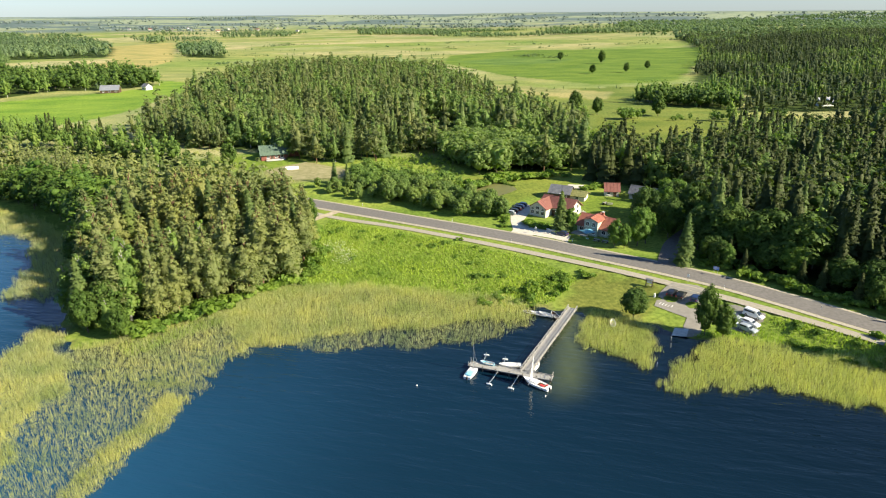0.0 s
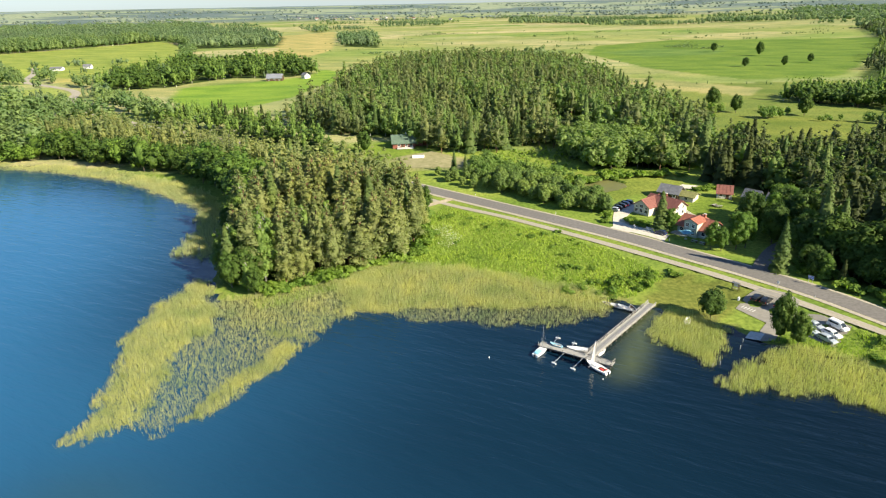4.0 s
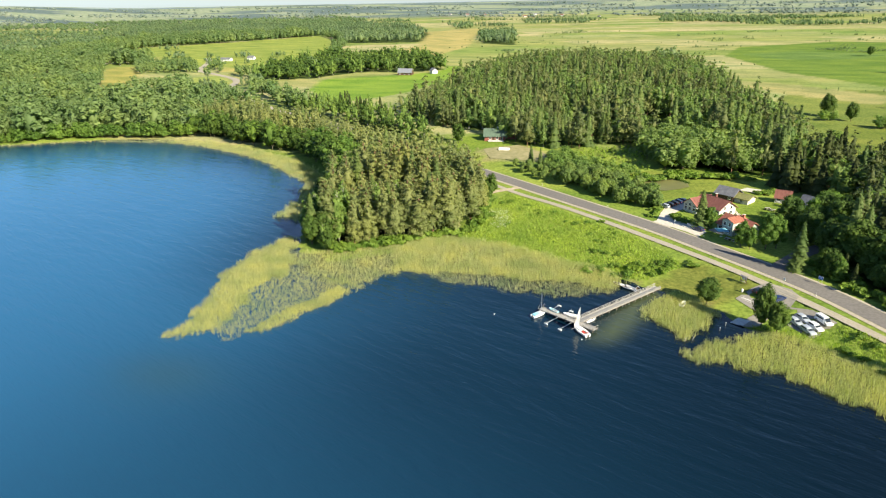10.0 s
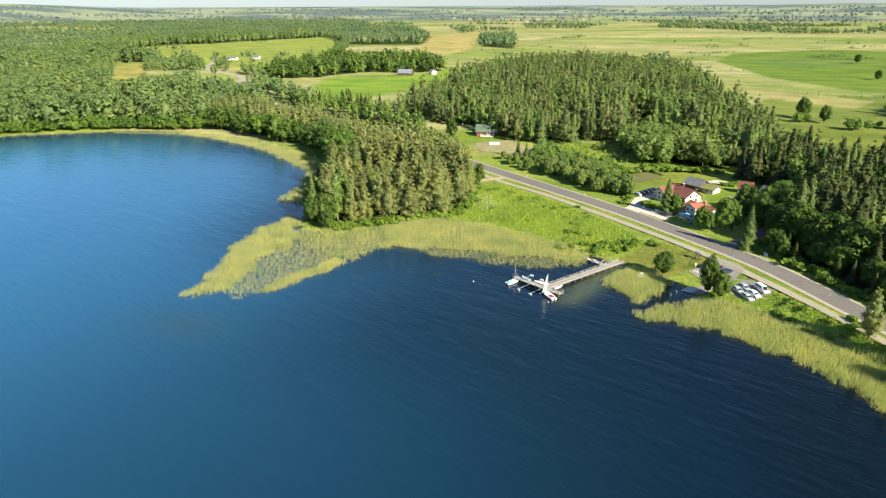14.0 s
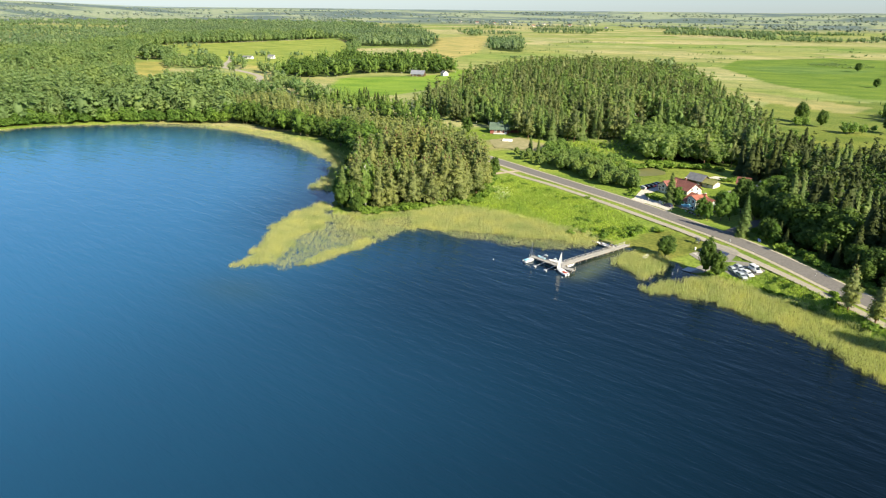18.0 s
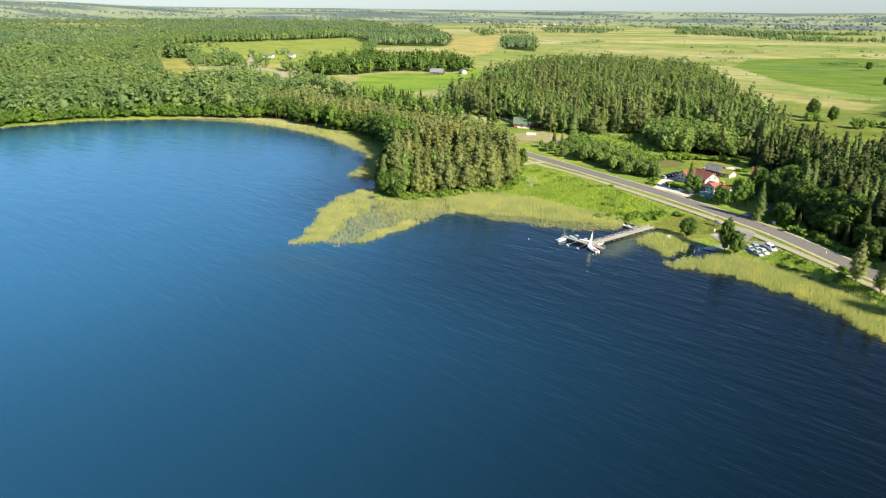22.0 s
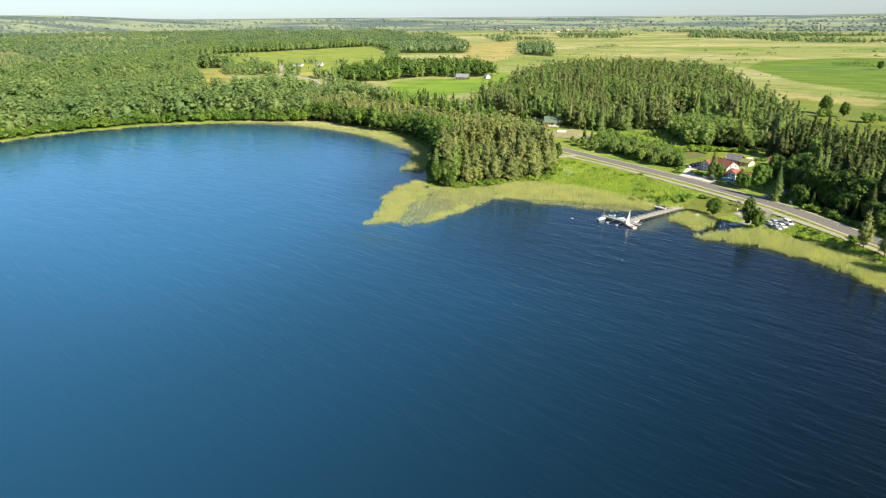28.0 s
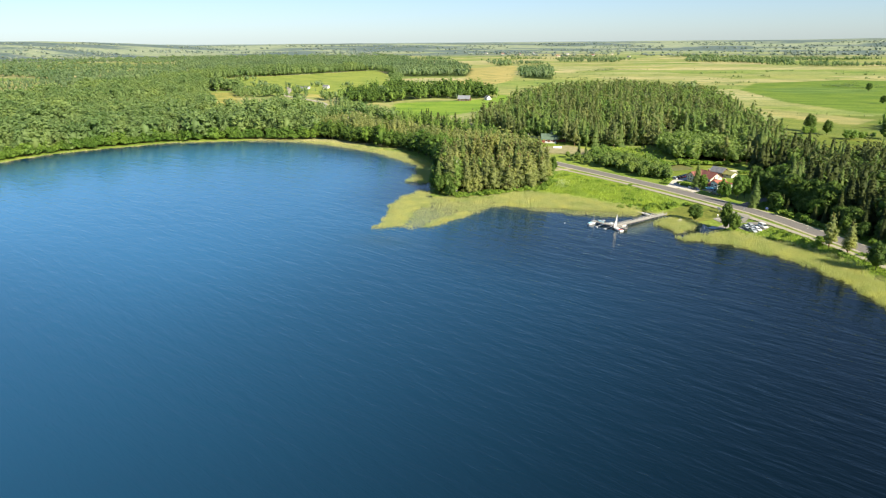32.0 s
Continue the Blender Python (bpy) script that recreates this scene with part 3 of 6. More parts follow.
    if cores:
        lo, hi = core[1] * H, core[2] * H
        pieces.append(lump(np.array([0, 0, (lo + hi) / 2]), np.array([W * core[0], W * core[0], (hi - lo) / 2]), g, 9 if n > 400 else 5, 6 if n > 400 else 3))
    top = 0.93 * H if kind != "broad" else 0.66 * H
    wood.append(tube([(0, 0, -0.4), (lean[0] * 0.3, lean[1] * 0.3, H * 0.33), (lean[0], lean[1], top)], [0.016 * H, 0.011 * H, 0.03], 6))
    for c, r in lobes:
        h = max(H * base, c[2] - H * 0.10)
        wood.append(tube([(lean[0] * h / H, lean[1] * h / H, h), c * (0.55, 0.55, 0) + (0, 0, (h + c[2]) / 2), c], [0.006 * H, 0.004 * H, 0.02], 4))
    return joined(pieces), joined(wood)


LEAF = {"fir": FIR, "pine": PINE, "spruce": SPRUCE, "birch": BIRCH, "broad": BROAD, "willow": WILLOW, "linden": LINDEN}
WOOD = {"fir": BARK, "pine": BARK_PINE, "spruce": BARK, "birch": BARK_BIRCH, "broad": BARK, "willow": BARK, "linden": BARK}
SHAPE = {"fir": "spruce", "pine": "pine", "spruce": "spruce", "birch": "birch", "broad": "broad", "willow": "broad", "linden": "broad"}
SIZES = {"pine": (20, 7.2), "spruce": (19, 7.6), "fir": (20, 7.4), "birch": (19, 7.4), "broad": (15, 11), "willow": (10, 8.5), "linden": (20, 10.5)}
WORDS = {"pine": ("tall pine tree with an olive-green crown and bare lower trunk", "pine tree"),
         "spruce": ("dark green conical spruce tree with drooping branches", "spruce tree"),
         "birch": ("slender leafy birch tree with a pale trunk", "birch tree"),
         "broad": ("broad leafy green tree with a rounded crown", "tree"),
         "willow": ("grey-green bushy willow tree beside the road", "willow tree")}
WORDS["linden"] = ("tall leafy linden tree with a full green crown", "linden tree")
WORDS["fir"] = ("green conical spruce with drooping branches", "spruce tree")
GROUPS = {"fir": "single trees", "pine": "pines of the wood", "spruce": "spruces of the wood", "birch": "birches of the wood", "broad": "leafy trees", "willow": "willow hedge along the road", "linden": "leafy trees"}
near_lib, stand = {}, {}


def tree_model(kind, v):
    """The v-th full model of a kind, an Empty with trunk and crown, made when first asked for."""
    if (kind, v) not in near_lib:
        H, W = SIZES[kind]
        size = {"pine": 0.27, "spruce": 0.38, "fir": 0.34, "birch": 0.34, "broad": 0.37, "willow": 0.30, "linden": 0.37}[kind]
        n = {"pine": 2300, "spruce": 1700, "fir": 1900, "birch": 1800, "broad": 2500, "willow": 2000, "linden": 2700}[kind]
        (cv, cf), (wv, wf) = crown_parts(SHAPE[kind], H, W, n, size, 100 + 17 * v + len(kind))
        near_lib[kind, v] = (raw_mesh("crown", cv, cf, [LEAF[kind]], smooth_faces=True), raw_mesh("trunk", wv, wf, [WOOD[kind]], smooth_faces=True))
    return near_lib[kind, v]


def plant(kind, x, y, H, v=0, turn=0.0, wide=1.0, label="", group=""):
    """One tree as a thing of its own, with trunk and crown."""
    crown, trunk = tree_model(kind, v)
    s = H / SIZES[kind][0]
    ob = new(kind + "_tree" if kind != "broad" else "tree")
    ob.matrix_world = Matrix.Translation((x, y, zat(x, y))) @ pose(0, 0, 0, 0, 0, turn) @ Matrix.Diagonal((s * wide, s * wide, s, 1))
    for nm, me in (("trunk", trunk), ("crown", crown)):
        new(nm, me).parent = ob
    tagged(ob, label or WORDS[kind][0], WORDS[kind][1], group or GROUPS[kind])
    return ob


def cheap_model(kind, v, n, size):
    H, W = SIZES[kind]
    (cv, cf), (wv, wf) = crown_parts(SHAPE[kind], H, W, n, size, 300 + 13 * v + len(kind))
    if n < 45:
        return cv, cf, np.zeros(len(cf), int)
    tv, tf = tube([(0, 0, -0.5), (0, 0, H * 0.4)], [0.011 * H, 0.008 * H], 4)
    V, F = joined([(cv, cf), (tv, tf)])
    return V, F, np.r_[np.zeros(len(cf), int), np.ones(len(tf), int)]


def mass(name, kind, spots, n, size, label, leaf=None, category="woodland"):
    """Many trees joined in one mesh. spots: rows of x, y, height, turn, width factor."""
    if not len(spots):
        return
    spots = np.array(spots)
    Z = height(spots[:, 0], spots[:, 1])
    models = [cheap_model(kind, v, n, size) for v in range(4)]
    H0 = SIZES[kind][0]
    Vs, Fs, Is, o = [], [], [], 0
    for i, (x, y, h, a, w) in enumerate(spots):
        V, F, idx = models[i % 4]
        s = h / H0
        c, q = math.cos(a) * s * w, math.sin(a) * s * w
        Vs.append(np.c_[V[:, 0] * c - V[:, 1] * q + x, V[:, 0] * q + V[:, 1] * c + y, V[:, 2] * s + Z[i]])
        Fs.append(F + o)
        Is.append(idx)
        o += len(V)
    me = raw_mesh(name, np.concatenate(Vs), np.concatenate(Fs), [leaf or LEAF[kind], WOOD[kind]], np.concatenate(Is), True)
    tagged(new(name, me), label, category, kind="stuff")


def scatter(poly, step, seed, keep=None, jitter=0.42):
    """Places inside an outline, about step metres apart."""
    g = np.random.default_rng(seed)
    p = np.array(poly, float)
    xs, ys = np.arange(p[:, 0].min(), p[:, 0].max(), step), np.arange(p[:, 1].min(), p[:, 1].max(), step)
    X, Y = np.meshgrid(xs, ys)
    X[::2] += step / 2
    X, Y = X.ravel() + g.uniform(-jitter, jitter, X.size) * step, Y.ravel() + g.uniform(-jitter, jitter, Y.size) * step
    ok = inside(poly, X, Y) & (line_dist(ROAD, X, Y) > 9.5) & (line_dist(SIDE_ROAD, X, Y) > 5.5)
    if keep is not None:
        ok &= keep(X, Y)
    return np.c_[X, Y][ok], g


def ragged(X, Y, poly, edge, seed):
    """Thin out towards the outline, in patches."""
    d = line_dist(poly, X, Y, True)
    k = np.array([noise.noise((x * 0.16, y * 0.16, seed)) for x, y in zip(X, Y)])
    r = np.random.default_rng(seed).uniform(0, 1, len(X))
    return d + k * edge * 1.3 > edge * (0.2 + 1.3 * r)


def wood(poly, step, seed, mix, near=None, n=70, size=1.0, tall=1.0, keep=None, leaf=None):
    """Fill an outline with trees; those for which near(x, y) holds become things of their own."""
    P, g = scatter(poly, step, seed, keep)
    kinds = list(mix)
    for x, y in P:
        patch = noise.noise((x * 0.02, y * 0.02, seed)) * 0.5
        w = np.array([mix[k] for k in kinds])
        w = w * np.array([max(0.05, 1 + patch * (2.5 if i % 2 else -2.5)) for i in range(len(kinds))])
        kind = kinds[g.choice(len(kinds), p=w / w.sum())]
        h = SIZES[kind][0] * g.uniform(0.78, 1.12) * (tall(x, y) if callable(tall) else tall) * min(1.25, max(0.68, 1 + 0.3 * noise.noise((x * 0.035, y * 0.035, 77)) + 0.3 * noise.noise((x * 0.012, y * 0.012, 78))))
        if near is not None and near(x, y):
            plant(kind, x, y, h, int(g.integers(4)), g.uniform(0, 360), g.uniform(1.0, 1.35))
        else:
            stand.setdefault((kind, n, size, leaf.get(kind) if isinstance(leaf, dict) else leaf), []).append((x, y, h, g.uniform(0, 6.28), g.uniform(1.05, 1.5)))


def by_bay(x, y):
    """True on the leafy strip of the point that faces the bay."""
    return (line_dist(LAKE, x, y, True) < 24) & (x < -98)


wood(POINT_WOOD, 5.4, 1, {"pine": 0.86, "birch": 0.06, "fir": 0.08}, lambda x, y: y < 205 and x > -110, 230, 0.5, lambda x, y: 1.0 - 0.28 * min(1, max(0, (y - 215) / 60)), lambda x, y: ~by_bay(x, y))
wood(POINT_WOOD, 6.4, 2, {"broad": 0.6, "linden": 0.4}, None, 240, 0.5, 0.8, by_bay)
wood(LANE_WOOD, 6.5, 10, {"birch": 0.5, "broad": 0.5}, None, 110, 0.5, 0.62)
wood(ROW_WOOD, 6, 9, {"birch": 0.6, "spruce": 0.4}, None, 110, 0.5, 0.62)
wood(HILL_WOOD, 6.2, 3, {"pine": 0.42, "birch": 0.36, "fir": 0.22}, None, 260, 0.5, 1.0, lambda x, y: ~inside(BROAD_PATCH, x, y) & (np.hypot((x - 15) / 13, (y - 366) / 32) > 1), {"pine": HILLPINE, "birch": HILLBIRCH})
EAST_MIX = {"spruce": 0.34, "pine": 0.34, "fir": 0.10, "broad": 0.14, "birch": 0.08}
EAST_LEAF = {"pine": EASTPINE, "birch": HILLBIRCH}


def by_road(x, y, lo, hi):
    d = line_dist(ROAD, np.atleast_1d(x), np.atleast_1d(y))
    return (d >= lo) & (d < hi)


wood(EAST_WOOD, 5.4, 4, {"linden": 0.10, "spruce": 0.45, "broad": 0.45}, lambda x, y: True, 200, 0.5, lambda x, y: 0.46 + 0.5 * float(smooth(9, 24, line_dist(ROAD, np.array([x]), np.array([y])))[0]), lambda x, y: by_road(x, y, 0, 22) & (x < 185) & (y < 250))
wood(EAST_WOOD, 5.8, 44, EAST_MIX, None, 200, 0.5, 1.05, lambda x, y: by_road(x, y, 22, 999) & (x < 185) & (y < 250), EAST_LEAF)
wood(EAST_WOOD, 6.2, 4, EAST_MIX, None, 120, 0.6, 1.0, lambda x, y: (x >= 185) | (y >= 250), EAST_LEAF)
wood(BAY_WOOD, 8.0, 5, {"birch": 0.48, "linden": 0.30, "broad": 0.14, "pine": 0.08}, None, 280, 0.7, 1.15, None, BAYLEAF)
wood(CLUMP_WOOD, 6, 6, {"birch": 0.6, "broad": 0.4}, None, 110, 0.5, 0.8)
wood(BARN_WOOD, 12, 7, {"broad": 0.7, "birch": 0.3}, None, 90, 0.6, 1.0, lambda x, y: np.hypot(x + 261, y - 590) > 16)


def open_land(x, y):
    """True where the western woods stand: not on fields, in patches, thinning away from the lake."""
    free = ~(inside(GREEN_FIELD, x, y) | inside(YELLOW_FIELD, x, y) | inside(FARM_FIELD, x, y) | inside(BARN_WOOD, x, y) | inside(BAY_WOOD, x, y)
             | inside(CLEARING_A, x, y) | inside(CLEARING_B, x, y) | inside(CLEARING_C, x, y) | inside(CLEARING_D, x, y))
    patchy = np.array([noise.noise((a * 0.011, b * 0.011, 21)) for a, b in zip(x, y)])
    return free & (patchy > -0.06 + 0.0007 * np.clip(x + 420, -300, 300)) & (line_dist(ROAD, x, y) > 8)


wood(WEST_MIX, 9.5, 8, {"birch": 0.35, "linden": 0.65}, None, 110, 0.95, lambda x, y: 0.62 if x > -640 else 0.9, open_land, BAYLEAF)
for (kind, n, size, leaf), spots in stand.items():
    mass(kind + "_wood", kind, spots, n, size, "dense stand of " + {"fir": "green pointed conifers", "pine": "olive-green pines", "spruce": "dark green spruces", "birch": "bright green birches", "broad": "leafy green trees", "willow": "willows", "linden": "tall leafy trees"}[kind], leaf)

# Far woods: simple crowns in their thousands
P, g = scatter(EAST_FAR, 10.0, 11, lambda x, y: np.array([noise.noise((a * 0.009, b * 0.009, 15)) > -0.42 for a, b in zip(x, y)]))
light = np.array([noise.noise((a * 0.012, b * 0.012, 19)) > 0.16 for a, b in P])
mass("far_pine_woods", "pine", [(x, y, 14 * g.uniform(0.75, 1.15), g.uniform(0, 6.28), g.uniform(1.5, 2.1)) for x, y in P[~light]], 26, 1.2,
     "dark pine woods behind the eastern fields", FARDARK)
mass("far_leafy_woods", "birch", [(x, y, 15 * g.uniform(0.75, 1.15), g.uniform(0, 6.28), g.uniform(1.0, 1.5)) for x, y in P[light]], 22, 1.2,
     "leafy trees among the dark eastern woods", FIR)
far = []
for poly, step in ((COPSE_A, 15), (COPSE_B, 12), (COPSE_C, 14), (BELT_A, 19), (BELT_B, 19), (BELT_C, 19)):
    P, g = scatter(poly, step, 11)
    P = P[ragged(P[:, 0], P[:, 1], poly, step, 61)]
    far += [(x, y, 17 * g.uniform(0.7, 1.1), g.uniform(0, 6.28), g.uniform(0.9, 1.3)) for x, y in P]
WEST = [(-440, 20), (-640, 40), (-760, 260), (-720, 420), (-900, 640), (-1050, 1000), (-900, 1250), (-800, 1350), (-900, 1800), (-2300, 3400), (-3600, 3000), (-3200, 900), (-1500, -200)]


def forested(x, y, lo, hi):
    d = np.hypot(x, y)
    k = np.array([noise.noise((a * 0.004, b * 0.004, 5)) + 0.35 * noise.noise((a * 0.016, b * 0.016, 6)) for a, b in zip(x, y)])
    return (k > -0.17) & (d >= lo) & ~inside(FARM_FIELD, x, y) & ~inside(COPSE_A, x, y) & (d < hi)


P, g = scatter(WEST, 15.5, 13, lambda x, y: forested(x, y, 0, 1700))
far += [(x, y, 15 * g.uniform(0.55, 1.2) * (1 + 0.6 * noise.noise((x * 0.007, y * 0.007, 12))), g.uniform(0, 6.28), g.uniform(0.95, 1.45)) for x, y in P]
P, g = scatter(WEST, 27, 16, lambda x, y: forested(x, y, 1700, 3000))
far += [(x, y, 13 * g.uniform(0.7, 1.15), g.uniform(0, 6.28), g.uniform(1.6, 2.3)) for x, y in P]
P, g = scatter([(469, 1080), (560, 1400), (640, 2000), (900, 2900), (2600, 3500), (3200, 2600), (2400, 1700), (1500, 950), (1052, 1500)], 27, 19, lambda x, y: np.array([noise.noise((a * 0.004, b * 0.006, 25)) > -0.22 for a, b in zip(x, y)]))
far += [(x, y, 14 * g.uniform(0.7, 1.15), g.uniform(0, 6.28), g.uniform(1.9, 2.7)) for x, y in P]
BEYOND = [(-2300, 3400), (-900, 1800), (-300, 1500), (300, 1600), (900, 1500), (2200, 1300), (4200, 2200), (3600, 4800), (-2500, 4900)]


def groves(x, y, lo, hi, least):
    d = np.hypot(x, y)
    k = np.array([noise.noise((a * 0.0024, b * 0.0075, 9)) + 0.5 * noise.noise((a * 0.008, b * 0.02, 7)) for a, b in zip(x, y)])
    return (k > least) & (d >= lo) & (d < hi)


P, g = scatter(BEYOND, 13, 14, lambda x, y: groves(x, y, 0, 2500, 0.36))
far += [(x, y, 13 * g.uniform(0.5, 1.1), g.uniform(0, 6.28), g.uniform(1.0, 1.5)) for x, y in P]
# thin hedges, bushes and single trees in the open fields
for x, y, m, s, h in ((-412, 559, 9, 12, 12), (-408, 529, 8, 10, 12), (-405, 449, 10, 14, 11), (-426, 588, 8, 10, 14), (-381, 483, 8, 12, 12), (-679, 700, 9, 14, 11), (-649, 730, 5, 10, 9),
                      (-589, 727, 6, 12, 10), (-545, 752, 6, 14, 10), (-374, 437, 9, 12, 11), (-408, 631, 8, 13, 13), (-370, 621, 7, 12, 13), (-325, 640, 7, 12, 12), (-279, 612, 6, 8, 9),
                      (-810, 821, 8, 20, 11), (-812, 728, 8, 18, 11), (-681, 628, 8, 14, 11), (-18, 795, 9, 12, 19),
                      (-740, 650, 6, 12, 10), (-520, 640, 5, 10, 8), (-610, 690, 5, 14, 8)):
    far += [(x + g.normal(0, s * 0.55), y + g.normal(0, s * 0.4), h * g.uniform(0.6, 1.15), g.uniform(0, 6.28), g.uniform(0.9, 1.25)) for _ in range(m)]
P, g = scatter([(142, 1004), (202, 1118), (239, 981), (186, 918)], 5, 45, lambda x, y: np.array([noise.noise((a * 0.03, b * 0.03, 3)) > 0.12 for a, b in zip(x, y)]))
far += [(x, y, g.uniform(1.5, 3.8), g.uniform(0, 6.28), g.uniform(0.9, 1.5)) for x, y in P]
FIELDS = [(60, 400), (-150, 800), (-330, 760), (-420, 1200), (-300, 1500), (900, 1500), (520, 1080), (330, 760), (260, 600), (240, 540), (130, 440)]
P, g = scatter(FIELDS, 5.5, 15, lambda x, y: np.array([abs(noise.noise((a * 0.004, b * 0.009, 31))) < 0.011 and noise.noise((a * 0.015, b * 0.015, 35)) > -0.1 for a, b in zip(x, y)]) & ~inside(EAST_GREEN, x, y))
far += [(x, y, g.uniform(1.6, 5.0), g.uniform(0, 6.28), g.uniform(0.9, 1.6)) for x, y in P]
dusk = np.array([noise.noise((x * 0.006, y * 0.006, 41)) + 0.6 * noise.noise((x * 0.04, y * 0.04, 42)) > 0.12 for x, y, *_ in far])
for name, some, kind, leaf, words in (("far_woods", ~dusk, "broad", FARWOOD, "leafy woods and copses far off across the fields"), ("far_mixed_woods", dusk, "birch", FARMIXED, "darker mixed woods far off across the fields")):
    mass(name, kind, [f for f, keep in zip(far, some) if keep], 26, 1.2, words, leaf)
# long low belts of trees towards the horizon
FAR_RING = [(-4550, 300), (-2600, 900), (-2300, 2300), (-900, 2300), (900, 2300), (2600, 1500), (4300, 1800), (3600, 4500), (-3000, 4500), (-4400, 2500)]
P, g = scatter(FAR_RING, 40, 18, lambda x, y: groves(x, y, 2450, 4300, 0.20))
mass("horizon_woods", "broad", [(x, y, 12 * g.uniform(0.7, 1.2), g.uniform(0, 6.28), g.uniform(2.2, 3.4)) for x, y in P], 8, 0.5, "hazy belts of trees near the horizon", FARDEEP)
# shrubs and young trees along the shore of the bay
edge = bezier_line([(-262, 276), (-285, 270), (-314, 257), (-365, 223), (-389, 182), (-405, 142), (-408, 100)], 2.6)
g = np.random.default_rng(17)
mass("shore_shrubs", "willow", [(x + g.normal(0, 1.5), y + g.normal(0, 1.5), g.uniform(5, 11), g.uniform(0, 6.28), g.uniform(0.9, 1.3)) for x, y in edge], 240, 0.7,
     "dense green shrubs and young trees on the lake shore", LINDEN)


# ---- reeds and grass ----
def blades(name, P, tall, width, per, mat, label, seed, spread=0.35, category="reeds", lean=0.13):
    """Tufts of upright blades at places P."""
    g = np.random.default_rng(seed)
    n = len(P) * per
    Q = np.repeat(P, per, 0) + g.normal(0, spread, (n, 2))
    Z = np.maximum(height(Q[:, 0], Q[:, 1]), -0.1)
    a = g.uniform(0, 6.28, n)
    w = width * g.uniform(0.6, 1.4, n) / 2
    h = tall * g.uniform(0.75, 1.1, n)
    lx, ly = g.normal(0, lean, n) * h, g.normal(0, lean, n) * h
    A = np.c_[Q[:, 0] - np.cos(a) * w, Q[:, 1] - np.sin(a) * w, Z]
    B = np.c_[Q[:, 0] + np.cos(a) * w, Q[:, 1] + np.sin(a) * w, Z]
    C = np.c_[Q[:, 0] + lx, Q[:, 1] + ly, Z + h]
    V = np.stack([A, B, C], 1).reshape(-1, 3)
    F = np.arange(3 * n).reshape(-1, 3)
    return tagged(new(name, raw_mesh(name, V, F, [mat])), label, category, kind="stuff")


SPIT = [(-79, 71), (-78, 77), (-82, 91), (-91, 110), (-94, 120), (-94, 135), (-92, 148), (-86, 146), (-78, 134), (-74, 128), (-70, 118),
        (-72, 108), (-68, 94), (-66, 82), (-70, 73)]
SPIT_EDGE = [(-60, 76), (-53, 85), (-49, 95), (-46, 104), (-44, 114), (-52, 118), (-55, 105), (-58, 95), (-60, 85)]
SPIT_ROOT = [(-81, 135), (-67, 141), (-53, 155), (-38, 164), (-34, 140), (-38, 128), (-44, 116), (-54, 114), (-64, 120), (-76, 124)]
SPIT_THIN = [(-71, 76), (-60, 76), (-54, 92), (-46, 104), (-42, 120), (-56, 122), (-66, 124), (-78, 130), (-77, 108), (-72, 92)]
NORTH_REED = [(-55, 153), (-38, 168), (-17, 168), (4, 162), (22, 157), (31, 150), (28, 141), (14, 141), (2, 138), (-12, 138), (-24, 134), (-41, 130)]
NORTH_THIN = [(-43, 136), (-24, 140), (-12, 144), (14, 147), (29, 146), (28, 141), (20, 133), (10, 129), (2, 129), (-12, 129), (-23, 127)]
MID_REED = [(34, 129), (36, 138), (43, 146), (50, 144), (56, 136), (52, 124), (47, 117), (42, 121), (37, 125)]
RIGHT_REED = [(45, 110), (49, 116), (56, 124), (62, 129), (70, 131), (82, 125), (97, 117), (107, 106), (119, 86), (132, 54), (124, 46), (113, 60),
              (105, 76), (95, 91), (83, 101), (68, 107), (57, 109), (50, 107)]
BAY_REED = [(-96, 160), (-110, 161), (-114, 172), (-116, 184), (-128, 208), (-144, 219), (-174, 237), (-202, 249), (-238, 257), (-262, 258), (-262, 268),
            (-240, 273), (-205, 264), (-168, 252), (-137, 236), (-117, 215), (-96, 180)]
REED_SIDE = [(-262, 258), (-312, 244), (-356, 214), (-378, 178), (-394, 145), (-397, 100), (-402, 100), (-400, 145), (-383, 181), (-361, 220), (-312, 253), (-262, 270)]
for poly, step, tall, per, seed in ((SPIT, 0.62, 2.0, 8, 21), (SPIT_EDGE, 0.62, 1.9, 7, 22), (SPIT_ROOT, 0.85, 1.8, 5, 23), (SPIT_THIN, 0.85, 1.5, 4, 24),
                                    (NORTH_REED, 0.68, 2.0, 8, 25), (NORTH_THIN, 0.9, 1.5, 4, 26), (MID_REED, 0.6, 2.0, 8, 27),
                                    (RIGHT_REED, 0.68, 2.0, 8, 28), (BAY_REED, 0.9, 2.0, 8, 29), (REED_SIDE, 1.3, 1.6, 6, 30)):
    P, g = scatter(poly, step, seed)
    P = P[ragged(P[:, 0], P[:, 1], poly, 2.2, seed)]
    blades("reed_bed", P, tall * 0.8, 0.06 if per > 4 else 0.05, per + 8, REED, "bed of tall yellow-green reeds standing in shallow water", seed)
MEADOW = [(-62, 142), (-50, 154), (-37, 165), (-17, 165), (4, 159), (22, 154), (32, 150), (44, 165), (30, 180), (8, 195), (-12, 208), (-30, 218),
          (-34, 195), (-31, 175), (-40, 164), (-55, 150)]
P, g = scatter(MEADOW, 0.95, 31)
blades("tall_grass", P, 0.75, 0.26, 7, GRASS, "rank green meadow of tall grass and herbs", 31, 0.45, "grass", 0.45)
P, g = scatter([(-69, 135), (-53, 150), (-38, 163), (-30, 170), (-24, 166), (-37, 156), (-51, 142), (-64, 130)], 0.9, 33)
